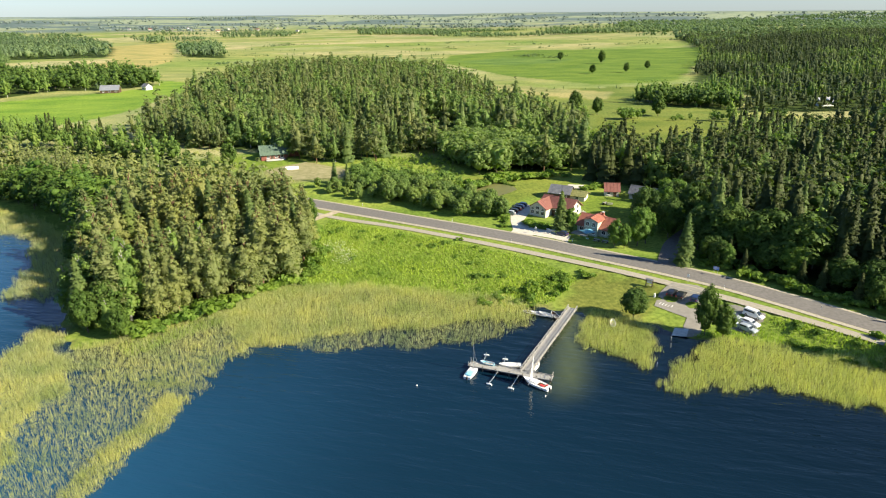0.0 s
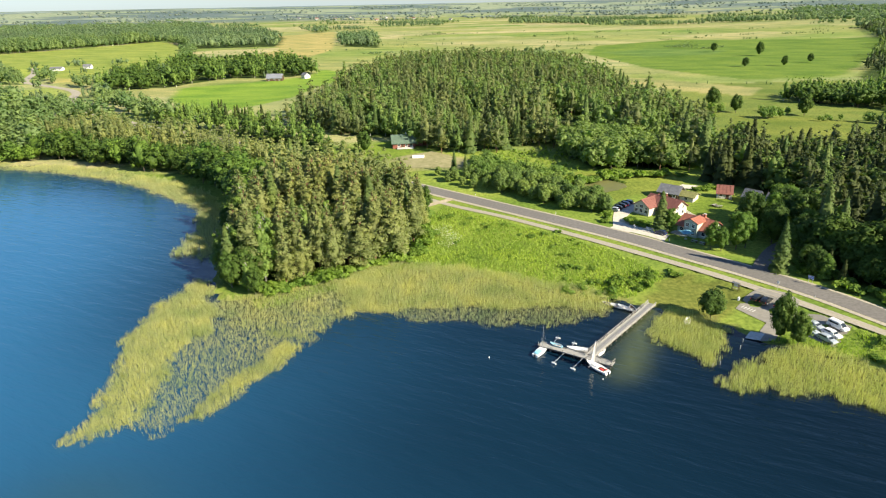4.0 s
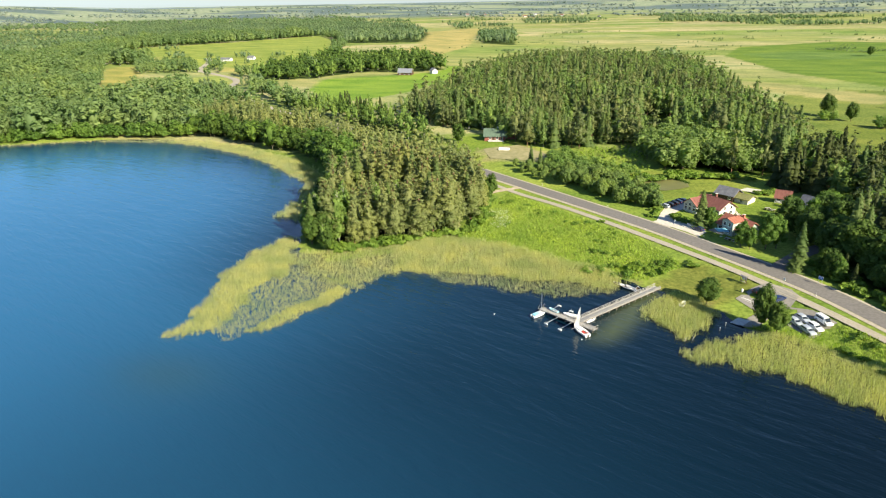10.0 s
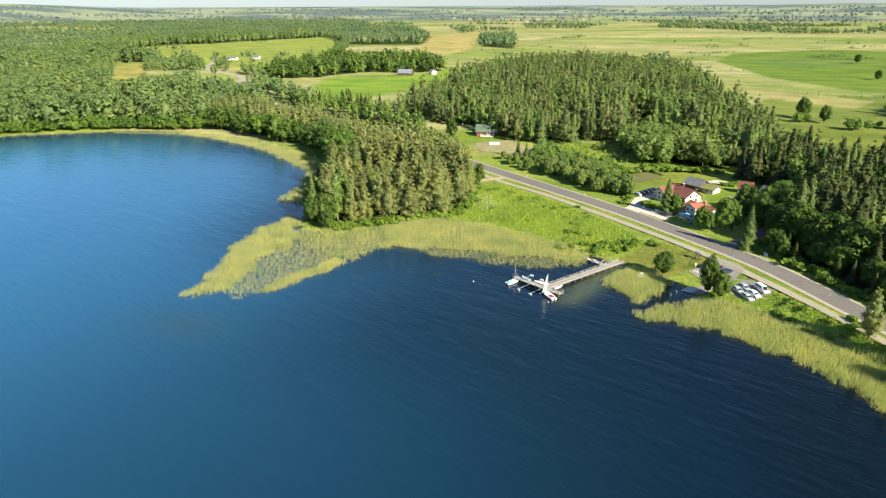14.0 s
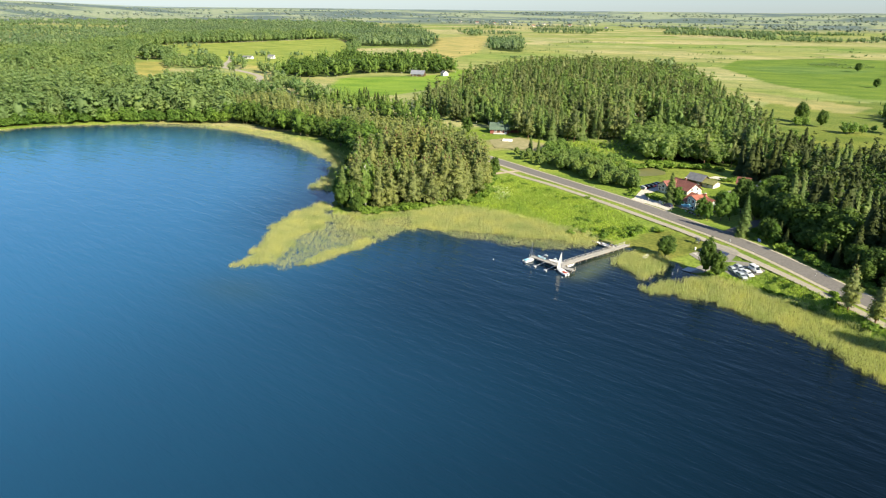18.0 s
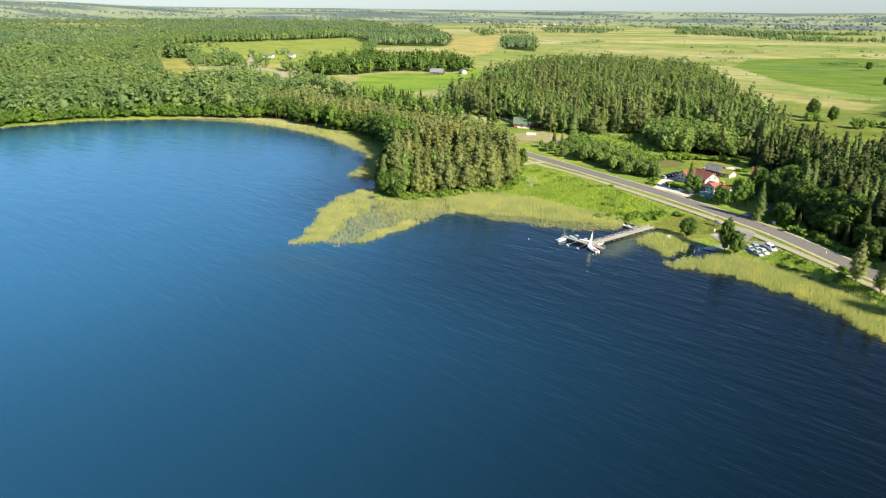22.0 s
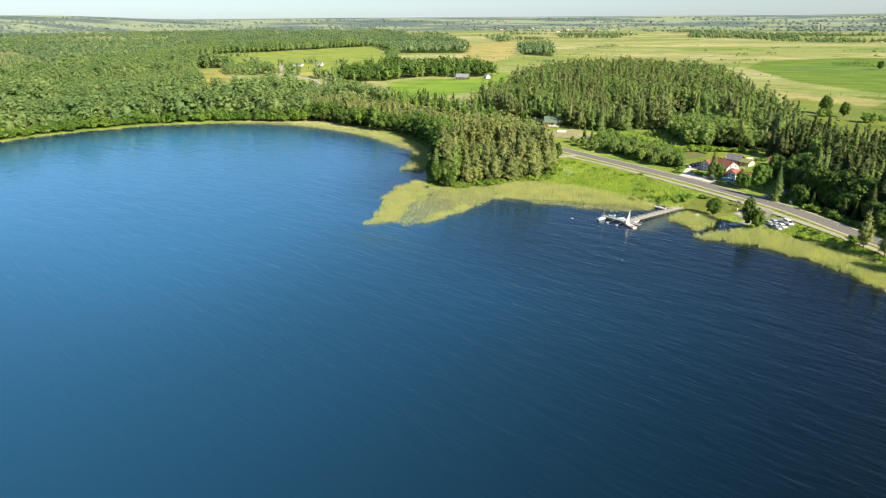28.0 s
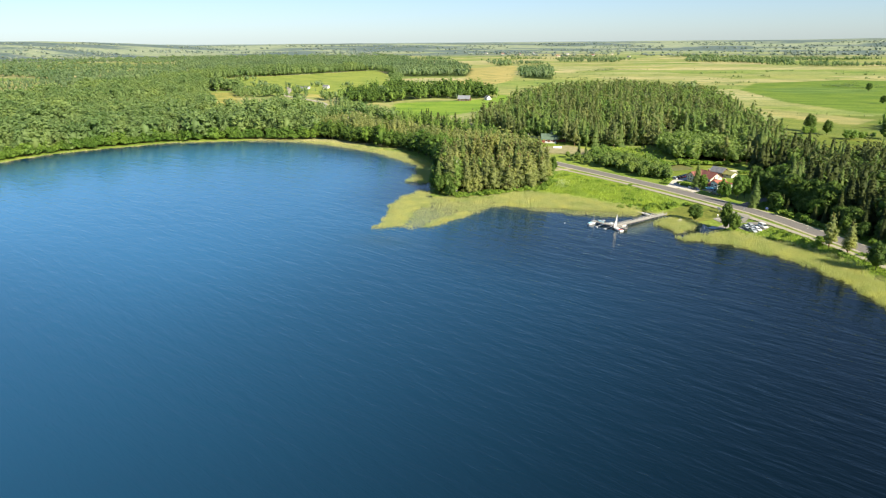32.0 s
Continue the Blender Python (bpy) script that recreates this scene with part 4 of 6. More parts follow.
blades("tall_grass", P, 0.7, 0.25, 7, GRASS, "lush green grass between the pine wood and the reeds", 33, 0.45, "grass", 0.45)
VERGE = [(62, 131), (72, 130), (84, 124), (97, 116), (107, 106), (119, 86), (124, 88), (108, 110), (92, 128), (84, 136), (74, 132), (66, 134)]
P, g = scatter(VERGE, 0.9, 32)
blades("tall_grass", P, 0.7, 0.24, 7, GRASS, "rank green grass on the bank between reeds and path", 32, 0.4, "grass", 0.4)
for poly, step, seed, tall, leaf in ((THICKET, 3.6, 41, 0.42, BIRCH), (BROAD_PATCH, 5.6, 42, 1.0, WILLOW), (GLADE, 3.6, 43, 0.14, GRASS)):
    P, g = scatter(poly, step, seed)
    for kind in ("willow", "broad"):
        Q = P[::2] if kind == "willow" else P[1::2]
        mass(kind + "_thicket", kind, [(x, y, (10 if kind == "willow" else 13) * g.uniform(0.75, 1.2) * tall, g.uniform(0, 6.28), g.uniform(1.1, 1.5)) for x, y in Q],
             320, 0.55, "low bright green scrub in a glade" if poly is GLADE else "thicket of rounded leafy trees at the foot of the hill", leaf)

# young trees and shrubs at the edge of the eastern fields
g = np.random.default_rng(46)
spots = []
for x, y, m, s, h in ((112, 425, 4, 4, 7), (134, 408, 6, 5, 8), (104, 350, 5, 3, 7), (150, 432, 7, 6, 4.5), (168, 405, 6, 6, 4), (195, 398, 3, 3, 7)):
    spots += [(x + g.normal(0, s), y + g.normal(0, s * 0.6), h * g.uniform(0.5, 1.15), g.uniform(0, 6.28), g.uniform(0.9, 1.3)) for _ in range(m)]
mass("field_edge_thicket", "willow", spots, 300, 0.5, "young trees and shrubs at the edge of the pasture", BIRCH)

# The willow hedge on the far side of the road
P, g = scatter(HEDGE, 4.2, 43)
for x, y in P:
    plant("willow", x, y, g.uniform(5.2, 7.6) * (0.62 if x < -14 else 1.0), int(g.integers(4)), g.uniform(0, 360), g.uniform(0.8, 1.05))
# Trees that stand by themselves
for kind, x, y, h, v, wide, words in (
        ("broad", 51.2, 141.2, 8.4, 0, 1.15, "small round green tree on the mown shore grass"),
        ("broad", 64.5, 131.5, 13, 1, 0.58, "tall leafy tree beside the boat ramp"),
        ("broad", 68, 129.8, 9, 2, 0.85, "bushy leafy tree beside the parking lot"),
        ("fir", 46.4, 200, 14.5, 0, 1.45, "green spruce in front of the red-roofed house"),
        ("linden", 49.5, 199.5, 9.0, 3, 0.95, "leafy garden tree in front of the white house"),
        ("linden", 59.5, 184.5, 9.5, 0, 1.0, "leafy roadside tree in front of the small red-roofed house"),
        ("linden", 67, 185.5, 13.5, 1, 0.95, "large leafy roadside tree beside the small house"),
        ("fir", 74.8, 169.3, 16, 1, 1.25, "lone dark green spruce beside the road"),
        ("broad", 83.5, 166.5, 8.5, 2, 0.9, "bright green leafy tree at the edge of the dark wood"),
        ("broad", 74, 200, 15, 3, 0.9, "large leafy tree at the garden's edge"),
        ("broad", 84, 205, 15, 0, 0.9, "large leafy tree at the garden's edge"),
        ("broad", 79, 192, 14, 1, 0.9, "large leafy tree at the garden's edge"),
        ("pine", 102, 115, 14, 0, 1.2, "roadside pine on the grassy bank"),
        ("pine", 107.5, 108.5, 13.5, 1, 1.2, "roadside pine on the grassy bank"),
        ("broad", 115, 95, 10.5, 2, 1.0, "leafy tree on the grassy bank beside the path"),
        ("broad", -69, 138.5, 8.5, 1, 0.8, "bright leafy tree at the tip of the wooded point"),
        ("birch", -72.5, 141, 9.5, 0, 1.1, "leafy young birch at the tip of the wooded point"),
        ("broad", -78, 142, 11.5, 2, 0.9, "leafy tree at the tip of the wooded point"),
        ("birch", -86, 152, 14.5, 1, 1.1, "tall leaning birch at the edge of the lake"),
        ("birch", -80, 146, 12, 2, 1.1, "leafy birch at the tip of the wooded point"),
        ("broad", -83, 158, 14, 3, 1.0, "dense leafy tree on the lake shore"),
        ("broad", -94, 178, 15, 0, 1.0, "dense leafy tree on the lake shore"),
        ("broad", -108, 212, 18, 1, 1.0, "large dense leafy tree on the lake shore"),
        ("broad", -122, 228, 18, 2, 1.0, "large dense leafy tree on the lake shore"),
        ("broad", -136, 241, 17, 3, 1.0, "large dense leafy tree on the lake shore"),
        ("broad", -114, 222, 15, 0, 1.0, "large dense leafy tree on the lake shore"),
        ("broad", -101, 199, 14, 2, 1.0, "large dense leafy tree on the lake shore"),
        ("broad", -74, 146, 13, 1, 1.0, "bright leafy tree at the tip of the wooded point"),
        ("linden", 87, 185, 15, 1, 0.95, "large bright leafy tree at the edge of the dark wood"),
        ("linden", 94, 186, 16, 2, 0.95, "large bright leafy tree at the edge of the dark wood"),
        ("broad", 88, 196, 17, 2, 0.9, "large leafy tree at the edge of the dark wood"),
        ("linden", 80.4, 199.5, 15, 0, 1.0, "large leafy tree between the garden and the dark wood"),
        ("linden", 87, 207, 16, 3, 1.0, "large leafy tree between the garden and the dark wood"),
        ("broad", 76.5, 212, 10, 1, 0.9, "leafy tree at the garden's edge"),
        ("linden", 86, 214, 14, 1, 0.95, "large leafy tree between the garden and the dark wood"),
        ("broad", 93, 184, 14, 2, 1.0, "large leafy tree at the edge of the dark wood"),
        ("linden", 91, 198, 16, 2, 1.0, "large bright leafy tree at the edge of the dark wood"),
        ("linden", 62.3, 183.5, 8.5, 2, 0.9, "leafy roadside tree in front of the small red-roofed house"),
        ("linden", 70.2, 187.4, 12, 0, 0.9, "large leafy roadside tree beside the small house"),
        ("linden", 85, 165, 8, 0, 1.1, "bright green leafy tree at the edge of the dark wood"),
        ("broad", -244, 281, 12, 0, 1.0, "leafy tree at the head of the bay"),
        ("broad", -35, 203, 9, 1, 0.8, "leafy tree at the edge of the pine wood"),
        ("broad", -36, 212, 10, 2, 0.8, "leafy tree at the edge of the pine wood"),
        ("fir", -33, 262, 10.5, 2, 1.15, "pointed young spruce beside the field plot"),
        ("fir", -27.5, 258.5, 10, 3, 1.15, "pointed young spruce beside the field plot"),
        ("broad", -84, 296, 11, 3, 1.0, "leafy tree beside the green-roofed house"),
        ("broad", 203, 898, 12, 0, 1.0, "lone round tree in the open field"), ("broad", 243, 842, 17, 1, 0.8, "lone round tree in the open field"),
        ("broad", 195, 707, 10, 2, 1.0, "lone round tree in the open field"), ("broad", 234, 715, 11, 3, 0.9, "lone round tree in the open field"),
        ("broad", 271, 754, 10, 0, 1.0, "lone round tree in the open field"), ("broad", 110, 440, 15, 1, 0.9, "lone tree at the field's edge"),
        ("broad", 122, 428, 12, 2, 0.9, "lone tree at the field's edge"), ("broad", 160, 420, 14, 3, 0.9, "lone tree at the field's edge"),
        ("birch", 196, 395, 15, 3, 1.1, "lone tree in the strip of pasture")):
    plant(kind, x, y, h, v, 37 * (x + y) % 360, wide, words, "single trees")


snag = new("dead_tree")
snag.matrix_world = Matrix.Translation((-389, 187, zat(-389, 187)))
for nm, (wv, wf) in (("trunk", tube([(0, 0, -0.5), (0.4, 0.2, 5), (1.3, 0.5, 11), (1.9, 0.8, 15)], [0.26, 0.20, 0.12, 0.03], 7)),
                     ("branch", tube([(0.5, 0.2, 6), (2.0, 0.6, 7.6)], [0.08, 0.02], 5)), ("branch", tube([(0.9, 0.4, 8.5), (-0.7, 0.2, 10)], [0.07, 0.02], 5))):
    new(nm, raw_mesh(nm, wv, wf, [BARK_BIRCH], smooth_faces=True)).parent = snag
tagged(snag, "bare pale dead birch leaning over the bay shore", "dead tree")

# ---- bushes ----
def bush_model(v):
    g = np.random.default_rng(500 + v)
    pieces = []
    for i in range(7):
        c = np.array([g.normal(0, 0.5), g.normal(0, 0.5), g.uniform(0.3, 0.75)])
        r = np.array([0.55, 0.55, 0.45]) * g.uniform(0.7, 1.2)
        D = unit(26, g)
        D[:, 2] = np.abs(D[:, 2])
        pieces.append(leaves(c + D * r, D, 0.17, g))
        pieces.append(lump(c, r * 0.7, g, 6, 4))
    V, F = joined(pieces)
    return raw_mesh("bush", V, F, [BUSH])


BUSHES = [bush_model(v) for v in range(4)]


def bush(x, y, s, g, label, group):
    ob = new("bush", BUSHES[int(g.integers(4))])
    ob.matrix_world = Matrix.Translation((x, y, zat(x, y) - 0.05)) @ pose(0, 0, 0, 0, 0, g.uniform(0, 360)) @ Matrix.Diagonal((s, s, s * g.uniform(0.75, 1.0), 1))
    return tagged(ob, label, "bush", group)


g = np.random.default_rng(51)
for cx, cy, n, spread, s in ((27, 153, 9, 4.5, 1.7), (34, 160, 9, 4.5, 1.6), (38, 164, 6, 3, 1.3), (22, 168, 6, 6, 1.2), (-14, 200, 5, 5, 1.1), (-22, 207, 4, 4, 1.2),
                             (4, 190, 5, 5, 1.0), (16, 183, 5, 5, 1.0), (-10, 176, 5, 7, 1.0), (88, 128, 6, 4, 1.2), (100, 119, 7, 4, 1.3), (108, 107, 5, 3, 1.2)):
    for i in range(n):
        bush(cx + g.normal(0, spread), cy + g.normal(0, spread * 0.6), s * g.uniform(0.6, 1.2), g, "low green willow shrub in the rank meadow", "shrubs of the meadow")
for a, b, n, s in (((36.5, 209), (43, 202.5), 9, 1.5), ((66, 246), (74, 250), 9, 1.6), ((30, 216), (24, 226), 7, 1.6), ((28, 206), (31, 216), 6, 1.2), ((51, 214), (55, 211), 4, 1.5)):
    for i in range(n):
        q = i / (n - 1)
        bush(a[0] + (b[0] - a[0]) * q + g.normal(0, 0.4), a[1] + (b[1] - a[1]) * q + g.normal(0, 0.4), s * g.uniform(0.8, 1.2), g, "clipped green garden shrub beside the house", "garden shrubs")
for x, y in bezier_line([(16, 250), (28, 256), (38, 262), (50, 266), (62, 268)], 3.2):
    bush(x + g.normal(0, 0.8), y + g.normal(0, 0.8), g.uniform(2.2, 3.6), g, "round leafy green shrub at the edge of the pasture", "shrubs of the pasture")
for x, y in bezier_line([(80, 176), (85, 166), (96, 151.5), (106, 140), (118, 125.5), (131, 107), (147, 82)], 3.4):
    bush(x + g.normal(0, 0.8), y + g.normal(0, 0.8), g.uniform(1.6, 3.2), g, "leafy green shrub at the edge of the dark wood", "shrubs of the wood's edge")
for x, y in bezier_line([(-66, 140), (-53, 152.5), (-38, 165), (-31, 172), (-32, 194), (-41, 213)], 2.6):
    bush(x + g.normal(0, 0.7), y + g.normal(0, 0.7), g.uniform(1.7, 3.2), g, "leafy green shrub at the edge of the pine wood", "shrubs of the wood's edge")
P, gg = scatter([(18.5, 249), (21, 256.5), (27, 261.5), (34, 259.5), (40.5, 253.5), (38.8, 252.6), (33, 257.6), (27, 259.2), (22.4, 254.6), (19.8, 248.8)], 0.6, 54)
blades("sedge", P, 1.0, 0.16, 6, BROAD, "dark green sedge on the bank of the pond", 54, 0.3, "grass", 0.25)
# white umbels in the meadow
P, gg = scatter([(-33, 190), (-29, 203), (-16, 190), (-18, 176), (-26, 180)], 0.42, 52)
P = P[ragged(P[:, 0], P[:, 1], [(-33, 190), (-29, 203), (-16, 190), (-18, 176), (-26, 180)], 4, 52)]
V, F = leaves(np.c_[P, height(P[:, 0], P[:, 1]) + gg.uniform(0.8, 1.15, len(P))], np.tile([[0.0, 0, 1]], (len(P), 1)), 0.13, gg, 0.4)
tagged(new("wild_flowers", raw_mesh("wild_flowers", V, F, [FLOWER])), "patch of white-flowering umbels in the meadow", "flowers", kind="stuff")


# ---- helpers for built things ----
def part(name, bm, material, parent, label=""):
    """One bmesh as one mesh object under a thing or a part."""
    me = bpy.data.meshes.new(name)
    bm.to_mesh(me)
    bm.free()
    for m in (material if isinstance(material, (list, tuple)) else [material]):
        me.materials.append(m)
    ob = new(name, me)
    ob.parent = parent
    if label:
        ob["label"] = label
    return ob


def thing(name, x, y, z, turn, label, category, group=""):
    ob = new(name)
    ob.matrix_world = pose(x, y, z, 0, 0, turn)
    return tagged(ob, label, category, group)


def box(cx, cy, cz, sx, sy, sz, bevel=0.0, turn=0.0, bm=None):
    """A box by centre and size, with worn edges."""
    own = bm is None
    b = bmesh.new()
    bmesh.ops.create_cube(b, size=1, matrix=pose(cx, cy, cz, 0, 0, turn) @ Matrix.Diagonal((sx, sy, sz, 1)))
    if bevel:
        bmesh.ops.bevel(b, geom=b.edges[:], offset=bevel, segments=1, affect="EDGES")
    if own:
        return b
    me = bpy.data.meshes.new("join")
    b.to_mesh(me)
    b.free()
    bm.from_mesh(me)
    bpy.data.meshes.remove(me)
    return bm


def rod(a, b, r, n=8, r2=None, bm=None):
    """A round bar from a to b."""
    bm = bm or bmesh.new()
    a, b = Vector(a), Vector(b)
    d = b - a
    m = Matrix.Translation((a + b) / 2) @ d.to_track_quat("Z", "Y").to_matrix().to_4x4()
    bmesh.ops.create_cone(bm, cap_ends=True, segments=n, radius1=r, radius2=r if r2 is None else r2, depth=d.length, matrix=m)
    return bm


def prism(section, y0, y1, bm=None):
    """A section in x, z, drawn out along y."""
    bm = bm or bmesh.new()
    a = [bm.verts.new((x, y0, z)) for x, z in section]
    b = [bm.verts.new((x, y1, z)) for x, z in section]
    bm.faces.new(a)
    bm.faces.new(b[::-1])
    n = len(a)
    for i in range(n):
        bm.faces.new((a[i], b[i], b[(i + 1) % n], a[(i + 1) % n]))
    bmesh.ops.recalc_face_normals(bm, faces=bm.faces[:])
    return bm


def patch(name, poly, mat, lift, label, category):
    """A paved or worn patch of ground, draped on the land."""
    bm = bmesh.new()
    bm.faces.new([bm.verts.new((x, y, 0)) for x, y in poly])
    bmesh.ops.triangulate(bm, faces=bm.faces[:])
    for i in range(2):
        bmesh.ops.subdivide_edges(bm, edges=bm.edges[:], cuts=2, use_grid_fill=True)
    for v in bm.verts:
        v.co.z = max(zat(v.co.x, v.co.y), 0.02) + lift
    bmesh.ops.recalc_face_normals(bm, faces=bm.faces[:])
    me = bpy.data.meshes.new(name)
    bm.to_mesh(me)
    bm.free()
    if me.polygons[0].normal.z < 0:
        me.flip_normals()
    me.materials.append(mat)
    return tagged(new(name, me), label, category, kind="structure")


# ---- materials of built things ----
PLANK = speckled("weathered_planks", (0.215, 0.208, 0.195), (0.40, 0.39, 0.365), 2.5, 0.85, 0.4, stretch=(3, 3, 1))
TIMBER = speckled("dark_timber", (0.055, 0.035, 0.022), (0.12, 0.075, 0.045), 2.0, 0.8, 0.4)
PILE = speckled("wet_piles", (0.07, 0.06, 0.045), (0.15, 0.13, 0.10), 3, 0.8)
PLASTER = speckled("cream_plaster", (0.52, 0.49, 0.42), (0.63, 0.60, 0.52), 1.2, 0.9, 0.3)
GREYGREEN = speckled("grey_green_plaster", (0.32, 0.37, 0.33), (0.44, 0.49, 0.44), 1.2, 0.9, 0.3)
REDROOF = speckled("red_roof_tiles", (0.29, 0.105, 0.07), (0.38, 0.15, 0.105), 1.5, 0.75, 0.35)
DULLRED = speckled("faded_red_tiles", (0.17, 0.068, 0.055), (0.25, 0.105, 0.085), 1.5, 0.8, 0.3)
GREYROOF = speckled("grey_roof_sheet", (0.12, 0.125, 0.14), (0.20, 0.205, 0.22), 1.0, 0.6, 0.3)
GREENROOF = speckled("green_roof_sheet", (0.075, 0.115, 0.082), (0.115, 0.165, 0.122), 1.0, 0.6, 0.3)
SOD = speckled("sod_roof", (0.13, 0.15, 0.05), (0.26, 0.25, 0.10), 1.4, 0.95, 0.4, bump=0.6)
REDWOOD = speckled("red_boards", (0.17, 0.055, 0.04), (0.27, 0.10, 0.075), 1.5, 0.8, 0.4)
WHITE = speckled("white_paint", (0.70, 0.70, 0.69), (0.82, 0.82, 0.81), 2.0, 0.5, 0.5)
HULL = speckled("white_hull", (0.72, 0.72, 0.71), (0.82, 0.82, 0.82), 1.0, 0.25, 0.4, spec=0.5)
CLOTH = speckled("white_canvas", (0.66, 0.66, 0.64), (0.80, 0.80, 0.79), 2.5, 0.85, 0.6)
BLUECLOTH = speckled("pale_blue_canvas", (0.20, 0.52, 0.66), (0.34, 0.66, 0.78), 2.0, 0.8, 0.5)
REDPAINT = speckled("red_paint", (0.50, 0.03, 0.03), (0.62, 0.06, 0.05), 2.0, 0.4)
BLUESIGN = speckled("blue_sign_sheet", (0.05, 0.16, 0.48), (0.07, 0.20, 0.56), 2.0, 0.4)
METAL = speckled("galvanised_steel", (0.42, 0.43, 0.44), (0.58, 0.59, 0.60), 4, 0.45, 0.5, metal=0.7)
RUBBER = speckled("tyre_rubber", (0.015, 0.015, 0.016), (0.03, 0.03, 0.032), 6, 0.9)
CONCRETE = speckled("pale_concrete", (0.42, 0.42, 0.40), (0.56, 0.56, 0.53), 1.3, 0.9, 0.3)
GRAVEL = speckled("pale_gravel", (0.44, 0.41, 0.35), (0.58, 0.54, 0.47), 1.0, 0.95, 0.2)
LINE = speckled("white_road_paint", (0.60, 0.60, 0.58), (0.74, 0.74, 0.72), 3, 0.8)
SOIL = speckled("bare_soil", (0.20, 0.195, 0.085), (0.31, 0.28, 0.15), 0.5, 0.95, 0.1)
LOT = speckled("worn_asphalt", (0.21, 0.197, 0.17), (0.29, 0.272, 0.238), 1.0, 0.9, 0.12)
POND = speckled("pond_water", (0.12, 0.125, 0.045), (0.17, 0.17, 0.065), 0.2, 0.45, 0.1, spec=0.4)
k = Mat("dark_glass", 0.08, 0, 0.5)
k.color(k.ramp(k.noise(0.8, 2), [(0.3, (0.015, 0.02, 0.025)), (0.7, (0.04, 0.05, 0.06))]))
GLASS = k.m


def paintwork(name, c):
    k = Mat(name, 0.28, 0.0, 0.5)
    k.b.inputs["Coat Weight"].default_value = 0.6
    lo = tuple(v * 0.88 for v in c)
    k.color(k.ramp(k.noise(2.0, 3), [(0.3, lo), (0.7, c)]))
    return k.m


CARWHITE, CARBLACK, CARBLUE, CARSILVER = (paintwork("car_white", (0.80, 0.80, 0.80)), paintwork("car_black", (0.012, 0.013, 0.016)),
                                          paintwork("car_dark_blue", (0.015, 0.03, 0.09)), paintwork("car_silver", (0.36, 0.40, 0.44)))

# ---- paved and bare ground ----
patch("parking_lot", [(58.5, 147), (62, 153), (67, 157), (72.5, 154.5), (74.5, 150.5), (72, 144.5), (77, 143), (82, 137.5), (76, 130), (69.5, 136.5), (67.5, 139),
                      (65, 134), (63.5, 131.5), (60, 131), (61.5, 136), (64, 140)], LOT, 0.11, "pale grey paved parking lot above the boat ramp", "parking lot")
patch("boat_ramp", [(57.2, 132.2), (59.3, 135.7), (62.3, 134.7), (60.3, 131.3)], CONCRETE, 0.15, "pale concrete slab of the boat ramp", "boat ramp")
patch("driveway", [(28, 197), (31.5, 203), (32, 212), (33, 219), (40, 230), (44, 226), (38.5, 217), (36, 211), (41, 203), (46, 198.5), (49, 196), (46.5, 190), (43, 193.5), (37, 197.5),
                   (33.5, 196.5)], GRAVEL, 0.12, "pale gravel driveway of the white house", "driveway")
ribbon("dirt_track", [(-42, 211), (-38, 216), (-31, 225), (-28, 229)], -1.5, 1.5, DIRT, 0.15, "pale dirt track from the road into the pine wood", category="track")
ribbon("side_road", SIDE_ROAD, -2.5, 2.5, ASPHALT, 0.14, "grey side road into the dark wood", category="road")
patch("garden_plot", [(-66, 286), (-50, 299), (-24, 279), (-33, 270), (-56, 269)], SOIL, 0.10, "pale tilled garden plot", "garden plot")
patch("garden_path", [(54.5, 223.5), (56.2, 224.6), (64.8, 210), (63.3, 209)], PAVED, 0.13, "pale paved garden path beside the lawn", "path")
patch("terrace", [(59, 249), (62, 254), (68, 252.5), (65, 247.5)], GRAVEL, 0.13, "pale gravel terrace behind the garden", "terrace")
patch("pond", [(20, 243), (19.5, 249), (22, 255), (27, 259.5), (33, 258), (39, 253), (40, 248), (36, 243.5), (31, 240), (25, 239)], POND, 0.12, "small dark pond in the pasture", "pond")
for i in range(5):
    c = Vector((60.4, 148.0)) + Vector((0.62, -0.55)) * i * 0.9
    bm = box(c.x, c.y, zat(c.x, c.y) + 0.15, 0.16, 1.5, 0.02, 0, -42)
    me = bpy.data.meshes.new("bay_marking")
    bm.to_mesh(me)
    bm.free()
    me.materials.append(LINE)
    tagged(new("bay_marking", me), "white painted line of a parking bay", "road marking", "parking bay lines", "structure")


# ---- dock ----
SHORE, HEAD = Vector((37.8, 146.7)), Vector((20.6, 117.0))
way = (SHORE - HEAD).normalized()
length = (SHORE - HEAD).length
dock = thing("dock", HEAD.x, HEAD.y, 0, math.degrees(math.atan2(way.y, way.x)), "long weathered wooden dock with handrails over the lake", "dock")
bm = bmesh.new()
for i in range(int(length / 0.3)):
    box(0.15 + i * 0.3, 0, 0.86 + random.uniform(-0.006, 0.006), 0.275, 2.2 + random.uniform(-0.03, 0.03), 0.05, 0, 0, bm)
part("deck", bm, PLANK, dock, "grey weathered cross planks")["kind"] = "stuff"
for s in (-0.95, 0.0, 0.95):
    part("beam", box(length / 2, s, 0.74, length, 0.14, 0.18, 0.01), TIMBER, dock)
for i in range(13):
    for s in (-1.08, 1.08):
        x = 0.6 + i * (length - 1.2) / 12
        part("post", box(x, s, 0.85 if i < 12 else 1.1, 0.1, 0.1, 1.6, 0.01), PLANK, dock)
